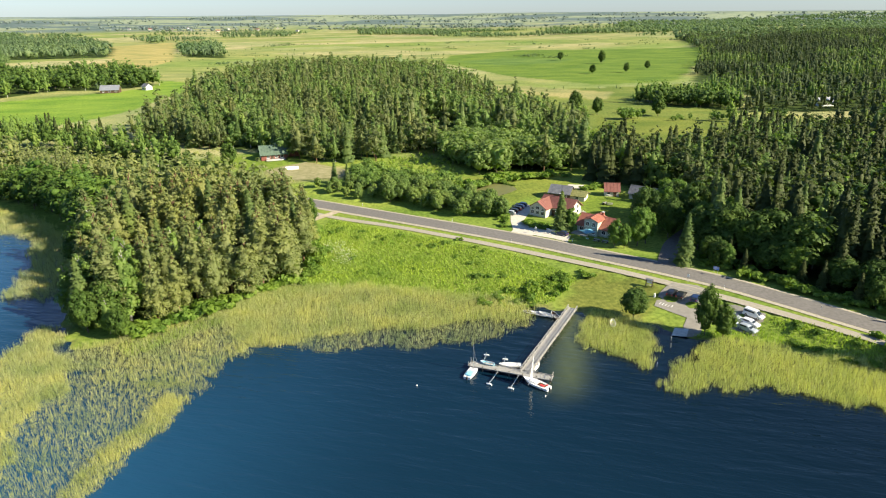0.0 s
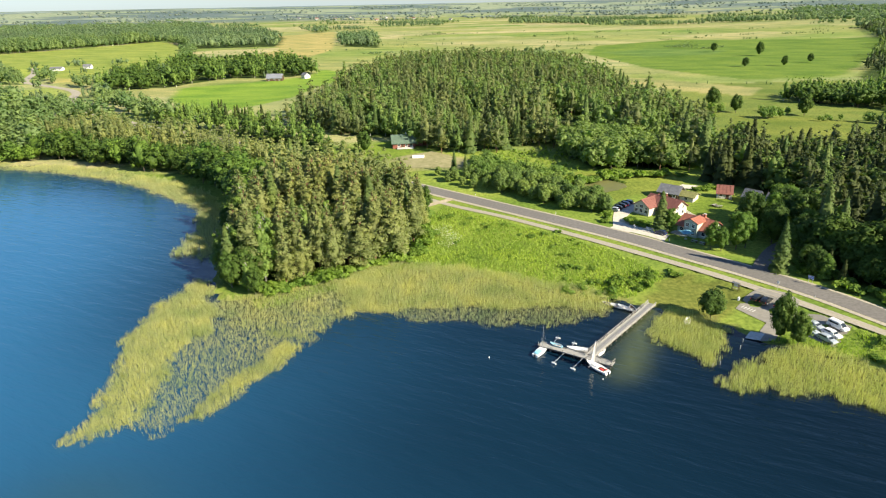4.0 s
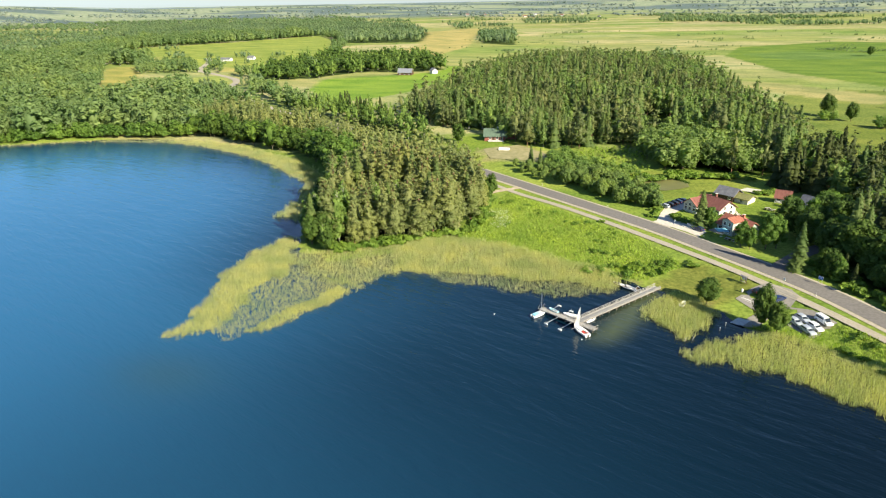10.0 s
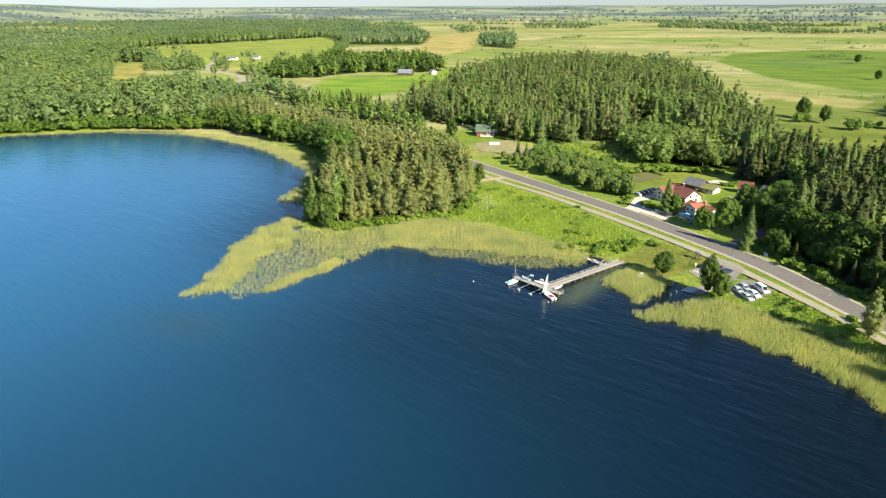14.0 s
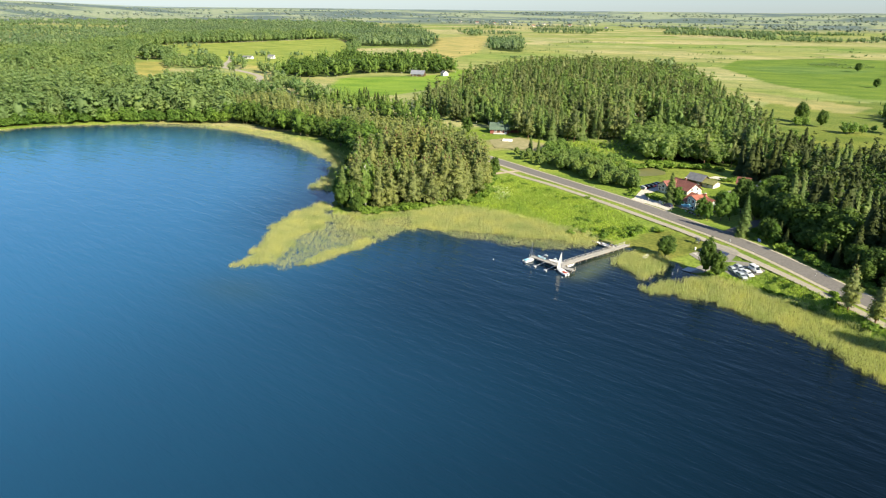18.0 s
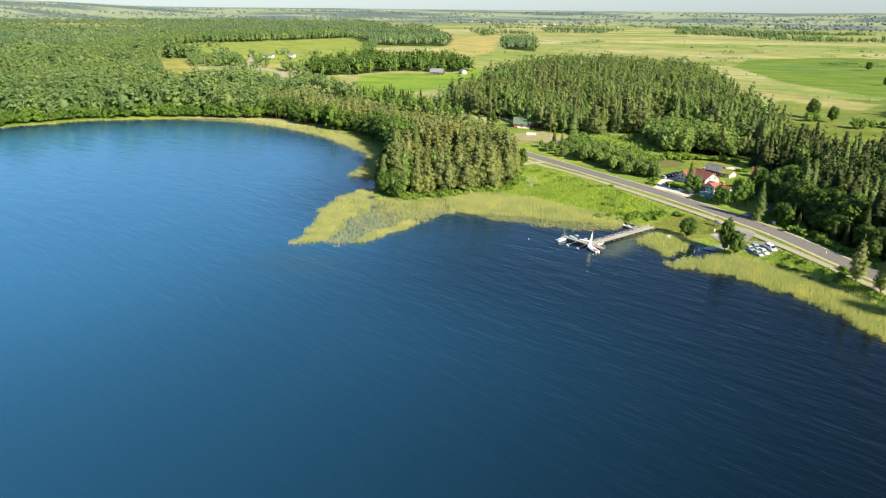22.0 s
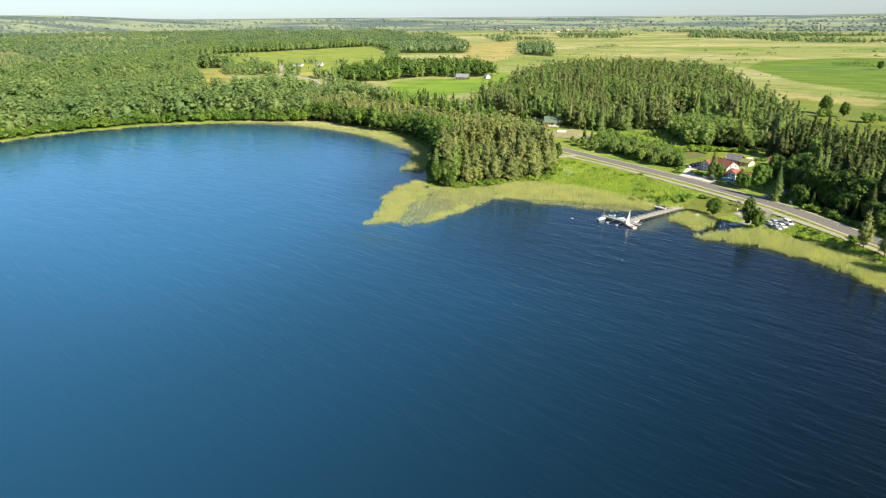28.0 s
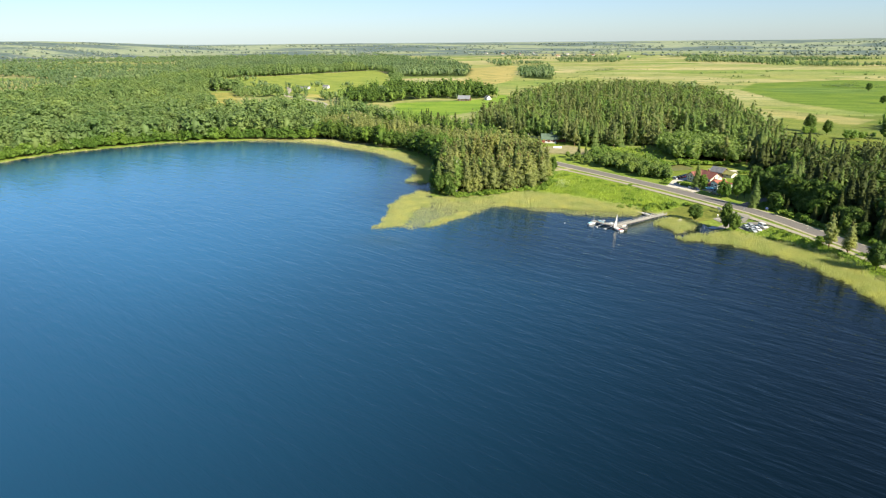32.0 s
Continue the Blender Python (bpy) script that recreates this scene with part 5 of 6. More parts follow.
for s in (-1.08, 1.08):
    part("handrail", box(length / 2, s, 1.66, length, 0.13, 0.06, 0.01), PLANK, dock)
    part("mid_rail", box(length / 2, s * 0.97, 1.25, length, 0.04, 0.12, 0.005), PLANK, dock)
    part("kerb_board", box(length / 2, s * 0.9, 0.96, length, 0.08, 0.12, 0.01), PLANK, dock)
for i in range(9):
    for s in (-0.8, 0.8):
        x = 1.0 + i * (length - 6) / 8
        part("pile", rod((x, s, -2.5), (x, s, 0.7), 0.11, 8), PILE, dock)
# cross head
A, B = Vector((9.6, 121.6)), Vector((25.9, 114.7))
cw = (B - A).normalized()
clen = (B - A).length
mid = (A + B) / 2
head = thing("cross_dock", mid.x, mid.y, 0, math.degrees(math.atan2(cw.y, cw.x)), "weathered plank cross head at the end of the dock", "dock")
bm = bmesh.new()
for i in range(int(clen / 0.3)):
    box(-clen / 2 + 0.15 + i * 0.3, 0, 0.80 + random.uniform(-0.006, 0.006), 0.275, 2.1 + random.uniform(-0.04, 0.04), 0.05, 0, 0, bm)
part("deck", bm, PLANK, head, "grey weathered cross planks")["kind"] = "stuff"
for s in (-0.9, 0.9):
    part("beam", box(0, s, 0.66, clen, 0.14, 0.2, 0.01), TIMBER, head)
    part("kerb_board", box(0, s * 1.12, 0.90, clen, 0.10, 0.12, 0.01), PLANK, head)
for i in range(7):
    for s in (-0.85, 0.85):
        x = -clen / 2 + 0.4 + i * (clen - 0.8) / 6
        part("pile", rod((x, s, -2.8), (x, s, 1.15), 0.12, 8), PILE, head)
for x, s in ((-clen / 2 + 0.1, -0.95), (-clen / 2 + 0.1, 0.95), (clen / 2 - 0.1, 0.95), (clen / 2 - 0.1, -0.95), (clen / 2 - 2.4, -0.95)):
    part("rail_post", box(x, s, 1.3, 0.09, 0.09, 1.0, 0.01), PLANK, head)
part("end_rail", box(clen / 2 - 0.1, 0, 1.75, 0.08, 1.95, 0.09, 0.01), PLANK, head)
part("side_rail", box(clen / 2 - 1.25, -0.95, 1.75, 2.4, 0.08, 0.09, 0.01), PLANK, head)


def boom(a, b):
    """A floating mooring boom, from the dock to its float."""
    d = Vector((b[0] - a[0], b[1] - a[1]))
    ob = thing("mooring_boom", a[0], a[1], 0, math.degrees(math.atan2(d.y, d.x)), "grey steel mooring boom with a white float", "mooring boom", "mooring booms")
    L = d.length
    part("bar", rod((0, 0, 0.62), (L, 0, 0.32), 0.07, 8), METAL, ob)
    part("float", rod((L, -0.55, 0.16), (L, 0.55, 0.16), 0.2, 10), WHITE, ob)
    part("end_post", rod((L, 0, 0.2), (L, 0, 0.85), 0.045, 6), METAL, ob)
    part("hinge", box(0.1, 0, 0.66, 0.25, 0.3, 0.2, 0.02), METAL, ob)


for a, b in (((12.3, 121.5), (13.8, 126.0)), ((15.2, 118.2), (13.0, 114.4)), ((16.3, 119.7), (17.6, 123.9)), ((19.2, 116.4), (17.1, 112.6))):
    boom(a, b)


# ---- boats ----
def hull_bm(L, W, D, sheer=0.25, n=12):
    """A boat hull, bow towards +x, open above, with thickness."""
    bm = bmesh.new()
    rings = []
    prof = ((-1, 1.0), (-0.96, 0.55), (-0.72, 0.18), (0, 0.0), (0.72, 0.18), (0.96, 0.55), (1, 1.0))
    for i in range(n + 1):
        s = i / n
        w = W / 2 * (0.78 + 0.22 * math.sin(min(1, s / 0.45) * math.pi / 2)) * (1 - max(0, (s - 0.45) / 0.55) ** 2.2) + 0.02
        up = sheer * max(0, (s - 0.4) / 0.6) ** 2
        keel = D * 0.55 * max(0, (s - 0.6) / 0.4) ** 2
        rings.append([bm.verts.new((-L / 2 + s * L + 0.06 * L * (h - 0.5) * s, y * w, keel + h * (D + up - keel))) for y, h in prof])
    for a, b in zip(rings, rings[1:]):
        for j in range(len(a) - 1):
            bm.faces.new((a[j], a[j + 1], b[j + 1], b[j]))
    bm.faces.new(rings[0])
    bm.faces.new(rings[-1][::-1])
    bmesh.ops.recalc_face_normals(bm, faces=bm.faces[:])
    return bm, [(r[0].co.copy(), r[-1].co.copy()) for r in rings]


def boat(x, y, z, turn, L, W, D, label, name="boat", deck=True, thwarts=2, mat=None, cover=None):
    ob = thing(name, x, y, z, turn, label, "boat", "boats at the lake")
    bm, rim = hull_bm(L, W, D)
    part("hull", bm, mat or HULL, ob)
    if deck:
        b = bmesh.new()
        edge = [b.verts.new(p * 1.0 + Vector((0, 0, -0.05))) for p, q in rim] + [b.verts.new(q + Vector((0, 0, -0.05))) for p, q in rim[::-1]]
        b.faces.new(edge)
        part("deck", b, WHITE, ob)
        part("cockpit", box(-L * 0.2, 0, D - 0.02, L * 0.34, W * 0.5, 0.12, 0.04), TIMBER, ob, "dark open cockpit")
    else:
        part("floor_board", box(-L * 0.08, 0, 0.16, L * 0.66, W * 0.6, 0.04, 0.01), PLANK, ob)
        for i in range(thwarts):
            part("thwart", box(-L * 0.25 + i * L * 0.32, 0, D * 0.72, 0.25, W * 0.86, 0.05, 0.01), PLANK, ob)
    for s in (0, 1):
        b = bmesh.new()
        for (p, q), (p2, q2) in zip(rim, rim[1:]):
            a, c = (p, p2) if s == 0 else (q, q2)
            rod(a, c, 0.045, 5, None, b)
        part("gunwale", b, WHITE, ob)
    return ob


def rig(ob, x, base, top, boom_len, D, sail=False, swing=0.0):
    part("mast", rod((x, 0, base), (x, 0, top), 0.06, 8, 0.035), METAL, ob, "pale metal mast")
    out = Matrix.Translation((x, 0, 0)) @ pose(0, 0, 0, 0, 0, swing) @ Matrix.Translation((-x, 0, 0))
    b = rod((x, 0, base + 0.75), (x - boom_len, 0, base + 0.85), 0.045, 6)
    b.transform(out)
    part("boom", b, METAL, ob)
    for s in (-1, 1):
        part("shroud", rod((x - 0.15, s * 0.8, D), (x, 0, top * 0.86), 0.012, 4), METAL, ob)
    part("forestay", rod((x + boom_len * 0.9, 0, D + 0.15), (x, 0, top * 0.92), 0.012, 4), METAL, ob)
    if sail:
        b = bmesh.new()
        rows = []
        for i in range(9):
            s = i / 8
            w = boom_len * 0.62 * (1 - s) ** 0.8 + 0.08
            rows.append([b.verts.new((x - 0.05 - w * j / 4, 0.22 * math.sin(j / 4 * math.pi) * (1 - s) + 0.02, base + 0.9 + s * (top - base - 1.1))) for j in range(5)])
        for a, c in zip(rows, rows[1:]):
            for j in range(4):
                b.faces.new((a[j], a[j + 1], c[j + 1], c[j]))
        bmesh.ops.solidify(b, geom=b.faces[:], thickness=0.02)
        b.transform(out)
        part("sail", b, CLOTH, ob, "white raised sail")


b1 = boat(10.0, 119.0, -0.18, 62, 5.4, 1.9, 0.75, "small white sailing boat with a pale blue cover at the dock", "sailing_boat")
rig(b1, 0.7, 0.6, 6.6, 2.2, 0.75)
part("cover", box(-1.2, 0, 0.86, 2.0, 1.35, 0.3, 0.12), BLUECLOTH, b1, "pale blue canvas cockpit cover")
part("outboard_motor", box(-2.8, 0, 0.6, 0.3, 0.3, 0.7, 0.06), RUBBER, b1)
b2 = boat(22.4, 113.6, -0.2, 136, 6.0, 2.1, 0.85, "white and red sailing boat with raised sail at the dock", "sailing_boat")
rig(b2, 0.9, 0.7, 7.0, 3.0, 0.85, True, -76)
part("cabin", box(0.5, 0, 0.98, 1.9, 1.25, 0.38, 0.1), WHITE, b2)
part("seat_cushion", box(-1.5, 0.3, 0.95, 0.9, 0.6, 0.12, 0.04), REDPAINT, b2, "red cockpit cushion")
part("life_vest", box(-2.2, -0.35, 0.98, 0.5, 0.4, 0.16, 0.05), REDPAINT, b2, "red life vest")
part("outboard_motor", box(-3.1, 0, 0.6, 0.3, 0.3, 0.7, 0.06), RUBBER, b2)
b3 = boat(18.3, 121.3, -0.15, 175, 4.6, 1.5, 0.55, "white covered dinghy moored beside the dock", "dinghy")
part("cover", box(-0.3, 0, 0.58, 2.8, 1.1, 0.22, 0.1), CLOTH, b3, "white canvas cover")
b4 = boat(23.4, 120.6, -0.15, 60, 3.9, 1.7, 0.62, "white motor boat moored beside the dock", "motor_boat")
part("windscreen", box(0.35, 0, 0.78, 0.06, 1.1, 0.3, 0.02), GLASS, b4)
part("cover", box(-0.8, 0, 0.68, 1.5, 1.2, 0.25, 0.1), CLOTH, b4, "white canvas cover")
part("outboard_motor", box(-2.05, 0, 0.6, 0.3, 0.3, 0.7, 0.06), RUBBER, b4)
boat(13.4, 121.0, 0.84, 155, 3.0, 1.0, 0.35, "upturned pale blue dinghy lying on the dock", "dinghy", False, 1, BLUECLOTH)
for x, y, turn, L, m, words in ((27.0, 145.6, 160, 3.8, TIMBER, "old dark wooden rowing boat pulled into the reeds"), (28.8, 144.8, 150, 3.9, HULL, "white rowing boat pulled up in the reeds"),
                                (30.6, 144.2, 140, 3.8, HULL, "white rowing boat pulled up in the reeds"), (32.6, 143.7, 100, 3.4, TIMBER, "old dark wooden rowing boat pulled into the reeds")):
    boat(x, y, max(0.05, zat(x, y)), turn, L, 1.35, 0.5, words, "rowing_boat", False, 2, m)
boat(45.3, 138.2, 0.35, 75, 3.0, 1.3, 0.5, "small white rowing boat lying among the reeds", "rowing_boat", False, 2)


# ---- cars ----
def car(x, y, turn, mat, label, L=4.5, W=1.8, H=1.45, van=False):
    ob = thing("van" if van else "car", x, y, zat(x, y) + 0.12, turn, label, "van" if van else "car", "parked cars")
    h = L / 2
    low = [(-h, 0.35), (-h + 0.05, 0.75), (-h + 0.12, 0.92), (h * 0.38, 0.95), (h * 0.9, 0.80), (h, 0.6), (h, 0.35), (h * 0.9, 0.24), (-h * 0.95, 0.24)]
    cabin = ([(-h + 0.1, 0.9), (-h + 0.16, H - 0.08), (-h + 0.3, H), (h * 0.28, H), (h * 0.66, 0.92)] if van
             else [(-h + 0.2, 0.9), (-h + 0.62, H - 0.06), (-h * 0.42, H), (h * 0.10, H), (h * 0.48, 0.92)])
    def shell(sec, w, narrow):
        bm = prism(sec, -w / 2, w / 2)
        top = max(z for _, z in sec)
        for v in bm.verts:
            f = (v.co.z - 0.6) / (top - 0.6) if v.co.z > 0.6 else 0
            v.co.y *= 1 - narrow * f
        bmesh.ops.bevel(bm, geom=bm.edges[:], offset=0.05, segments=2, affect="EDGES", clamp_overlap=True)
        return bm
    body = part("body", shell(low, W, 0.08), mat, ob)
    part("roof", shell(cabin, W * 0.94, 0.16), mat, ob)
    xs = (-h + 0.35, h * 0.2) if van else (-h + 0.75, h * 0.05)
    for s in (-1, 1):
        part("side_window", box((xs[0] + xs[1]) / 2, s * W * 0.435, H * 0.5 + 0.46, xs[1] - xs[0], 0.03, H * 0.24, 0.01), GLASS, ob)
        part("headlight", box(h * 0.97, s * W * 0.36, 0.66, 0.14, 0.3, 0.14, 0.03), METAL, ob)
        part("tail_light", box(-h + 0.05, s * W * 0.4, 0.78, 0.08, 0.22, 0.18, 0.02), REDPAINT, ob)
        part("mirror", box(h * 0.42, s * (W / 2 + 0.08), 0.98, 0.14, 0.16, 0.14, 0.03), mat, ob)
    a, b = cabin[-2], cabin[-1]
    bm = prism([(a[0] + 0.06, a[1] - 0.07), (b[0] + 0.03, b[1] + 0.04), (b[0] + 0.0, b[1] + 0.0), (a[0] + 0.02, a[1] - 0.09)], -W * 0.37, W * 0.37)
    part("windscreen", bm, GLASS, ob)
    a, b = cabin[1], cabin[0]
    bm = prism([(a[0] - 0.03, a[1] - 0.05), (b[0] - 0.03, b[1] + 0.12), (b[0] + 0.03, b[1] + 0.12), (a[0] + 0.03, a[1] - 0.05)], -W * 0.35, W * 0.35)
    part("rear_window", bm, GLASS, ob)
    for sx in (-0.6, 0.62):
        for s in (-1, 1):
            wheel = part("wheel", rod((sx * h, s * (W / 2 - 0.2), 0.32), (sx * h, s * (W / 2 + 0.01), 0.32), 0.32, 16), RUBBER, ob)
            part("rim", rod((sx * h, s * (W / 2 - 0.05), 0.32), (sx * h, s * (W / 2 + 0.025), 0.32), 0.2, 10), METAL, wheel)
    return ob


car(79.0, 137.6, -56, CARWHITE, "white van parked on the lot beside the road", 4.8, 1.9, 1.85, True)
car(77.0, 135.2, -56, CARWHITE, "white car parked in a row with others", 4.5)
car(75.2, 132.9, -56, CARSILVER, "silver car parked in a row with others", 4.5)
car(74.4, 138.8, -56, CARSILVER, "silver car parked in the second row", 4.4)
car(72.6, 136.6, -56, CARSILVER, "silver-grey car parked in the second row", 4.4)
car(64.6, 151.4, 50, CARBLACK, "black car parked beside the cycle path", 4.6)
car(66.4, 149.9, 50, CARBLACK, "black car parked beside the cycle path", 4.4)
car(69.2, 147.6, 50, CARBLUE, "dark blue car parked on the lot", 4.5)
for x, y, m, words in ((32.6, 219.0, CARSILVER, "silver-blue car"), (34.0, 221.2, CARBLACK, "black car"), (35.5, 223.4, CARBLACK, "black car"), (36.9, 225.5, CARBLUE, "dark blue car"), (38.2, 227.6, CARBLUE, "dark blue car")):
    car(x, y, 152, m, words + " parked in the driveway row", 4.4)
car(46.2, 196.8, 140, CARBLUE, "dark blue car parked below the garden wall", 4.3)


# ---- houses ----
def gable_block(ob, cx, cy, L, W, wall, rise, wall_mat, roof_mat, over=0.5, turn=0, suffix=""):
    """Walls with gables and a two-sided roof; the ridge runs along the block's x."""
    m = pose(cx, cy, 0, 0, 0, turn)
    bm = prism([(-W / 2, -0.6), (-W / 2, wall), (0, wall + rise), (W / 2, wall), (W / 2, -0.6)], -L / 2, L / 2)
    bm.transform(m @ pose(0, 0, 0, 0, 0, 90))
    w = part("wall", bm, wall_mat, ob)
    for s in (-1, 1):
        k = rise / (W / 2)
        e = W / 2 + over
        bm = prism([(0, wall + rise + 0.04), (s * e, wall + rise - k * e + 0.04), (s * e, wall + rise - k * e + 0.24), (0, wall + rise + 0.26)], -L / 2 - over, L / 2 + over)
        bm.transform(m @ pose(0, 0, 0, 0, 0, 90))
        r = part("roof", bm, roof_mat, ob)
        n = int(L / 1.2)
        for i in range(n):
            y = -L / 2 + (i + 0.5) * L / n
            bm = prism([(s * 0.1, wall + rise + 0.25), (s * e, wall + rise - k * e + 0.235), (s * e, wall + rise - k * e + 0.29), (s * 0.1, wall + rise + 0.31)], y - 0.04, y + 0.04)
            bm.transform(m @ pose(0, 0, 0, 0, 0, 90))
            part("roof_rib", bm, roof_mat, r)
    bm = prism([(-0.18, wall + rise + 0.16), (0, wall + rise + 0.34), (0.18, wall + rise + 0.16)], -L / 2 - over, L / 2 + over)
    bm.transform(m @ pose(0, 0, 0, 0, 0, 90))
    part("ridge_cap", bm, roof_mat, ob)
    return w


def opening(ob, x, y, z, w, h, turn, door=False, mat=None):
    """A window or door set in a wall whose outside faces the way turn points (0: +x)."""
    m = pose(x, y, z, 0, 0, turn)
    fr = box(0.02, 0, h / 2, 0.12, w + 0.2, h + 0.2, 0.01)
    fr.transform(m)
    f = part("door" if door else "window", fr, WHITE if not door else (mat or TIMBER), ob)
    if not door:
        for s in (-1, 1):
            pn = box(0.085, s * w * 0.25, h / 2, 0.02, w * 0.46, h * 0.92, 0)
            pn.transform(m)
            part("pane", pn, GLASS, f)
        sl = box(0.12, 0, -0.1, 0.22, w + 0.3, 0.06, 0.01)
        sl.transform(m)
        part("sill", sl, WHITE, f)
    else:
        hd = box(0.12, w * 0.35, h * 0.5, 0.08, 0.05, 0.16, 0.01)
        hd.transform(m)
        part("handle", hd, METAL, f)


def chimney(ob, x, y, z0, z1, mat):
    c = part("chimney", box(x, y, (z0 + z1) / 2, 0.7, 0.7, z1 - z0, 0.03), mat, ob)
    part("cap", box(x, y, z1 + 0.06, 0.9, 0.9, 0.12, 0.02), CONCRETE, c)


# white house with two wings; its long axis follows the road
ha = thing("house", 50.6, 219.4, zat(50, 219), -42, "white two-storey house with a faded red tiled roof", "house")
gable_block(ha, 0, 0, 12.0, 8.2, 3.0, 2.6, PLASTER, DULLRED, 0.6)
gable_block(ha, -4.2, -3.4, 9.6, 6.4, 3.1, 2.1, PLASTER, DULLRED, 0.6, 90)
for z, w in ((0.7, 1.2), (2.6, 0.9)):
    opening(ha, 6.0, 1.6, z, w, 1.2, 0)
    opening(ha, 6.0, -1.6, z, w, 1.2, 0)
for x in (-6.2, -4.2, -2.2):
    opening(ha, x, -8.2, 0.7, 1.1, 1.2, -90)
    opening(ha, x, -8.2, 2.15, 0.9, 0.7, -90) if x != -4.2 else opening(ha, x, -8.2, 2.4, 1.2, 1.1, -90)
for y in (-7.2, -4.8, -2.4):
    opening(ha, -7.4, y, 0.9, 1.1, 1.3, 180)
for x in (1.2, 3.0, 4.8):
    opening(ha, x, -4.1, 0.9, 1.2, 1.3, -90)
opening(ha, -0.3, -4.1, 0.0, 1.0, 2.0, -90, True)
chimney(ha, -0.5, 0.6, 4.8, 6.8, DULLRED)
# small house with a raised middle block
hb = thing("house", 59.0, 199.5, zat(59, 199.5), -42, "small grey-green house with a bright red tiled roof", "house")
gable_block(hb, 0, 0, 11.5, 8.0, 2.6, 2.6, GREYGREEN, REDROOF, 0.6)
gable_block(hb, -0.4, -2.2, 6.2, 4.6, 4.9, 0.9, GREYGREEN, REDROOF, 0.5, 90)
for x in (-1.5, 0.6):
    opening(hb, x, -5.3, 3.1, 1.0, 1.3, -90)
    opening(hb, x, -5.3, 0.7, 1.1, 1.4, -90)
for x in (-4.2, 3.6):
    opening(hb, x, -4.0, 0.8, 1.2, 1.2, -90)
for y in (-1.6, 1.6):
    opening(hb, 5.75, y, 0.8, 1.1, 1.2, 0)
opening(hb, -2.9, -4.0, 0.0, 0.9, 2.0, -90, True)
chimney(hb, 0.8, 0.6, 4.9, 6.6, REDROOF)
part("veranda", box(-3.6, -5.6, 0.1, 5.5, 3.0, 0.3, 0.02), PLANK, hb, "grey plank veranda")
# dark outbuilding with a grey roof and a sod-roofed wing
hc = thing("outbuilding", 56.0, 236.5, zat(56, 236), -30, "dark timber outbuilding with a grey sheet roof and a sod-roofed wing", "outbuilding")
gable_block(hc, -1, 0, 7.5, 6.6, 2.4, 2.1, TIMBER, GREYROOF, 0.6)
gable_block(hc, 5.6, 0.6, 5.4, 5.6, 1.9, 1.1, PLASTER, SOD, 0.7)
opening(hc, -1.5, -3.3, 0.0, 2.2, 2.0, -90, True)
opening(hc, 1.4, -3.3, 0.9, 1.0, 1.0, -90)
opening(hc, 5.6, -2.2, 0.6, 1.1, 1.1, -90)
opening(hc, -4.75, 0, 0.9, 1.2, 1.1, 180)
# cottages at the edge of the garden
for x, y, turn, L, W, wm, rm, words in ((74.6, 238, -10, 5.2, 4.2, PLASTER, DULLRED, "small white cottage with a faded red roof"), (83.4, 233, -38, 5.6, 4.8, GREYGREEN, GREYROOF, "small cottage with a steep grey roof"),
                                        (90.2, 228, -35, 5.8, 5.0, TIMBER, GREYROOF, "dark cottage with a grey roof among trees")):
    c = thing("cottage", x, y, zat(x, y), turn, words, "cottage", "garden cottages")
    gable_block(c, 0, 0, L, W, 2.2, 2.3, wm, rm, 0.45)
    opening(c, L / 2, 0, 0.8, 1.1, 1.1, 0)
    opening(c, -L / 4, -W / 2, 0.8, 1.0, 1.0, -90)
    opening(c, L / 5, -W / 2, 0.0, 0.9, 1.9, -90, True)
# green-roofed house beyond the road
hg = thing("house", -66.8, 308, zat(-66.8, 308), 18, "dark red timber house with a green sheet roof", "house")
gable_block(hg, 0, 0, 11.5, 8.0, 2.7, 3.2, REDWOOD, GREENROOF, 0.7)
gable_block(hg, 9.0, 1.2, 6.0, 4.0, 1.9, 0.6, REDWOOD, DULLRED, 0.3)
for x in (-2.6, 1.2, 3.6):
    opening(hg, x, -4.0, 0.8, 1.2, 1.2, -90)
opening(hg, -5.75, 0, 0.8, 1.1, 1.1, 180)
opening(hg, -5.75, 0, 3.3, 0.9, 0.9, 180)
opening(hg, -0.8, -4.0, 0, 1.0, 2.0, -90, True)
part("terrace", box(0.5, -5.4, 0.15, 8.5, 2.6, 0.4, 0.03), CONCRETE, hg, "pale concrete terrace")
chimney(hg, 1.4, 0.4, 5.0, 6.8, CONCRETE)
gt = thing("greenhouse", -54.5, 287, zat(-54.5, 287), 8, "low white tunnel greenhouse beside the garden plot", "greenhouse")
bm = prism([(1.4 * math.cos(a), 1.2 * math.sin(a)) for a in np.linspace(0, math.pi, 11)], -2.8, 2.8)
bm.transform(pose(0, 0, 0, 0, 0, 90))
part("cover", bm, CLOTH, gt)
for i in range(6):
    part("hoop", box(-2.6 + i * 1.04, 0, 1.21, 0.06, 0.4, 0.06, 0.01), METAL, gt)
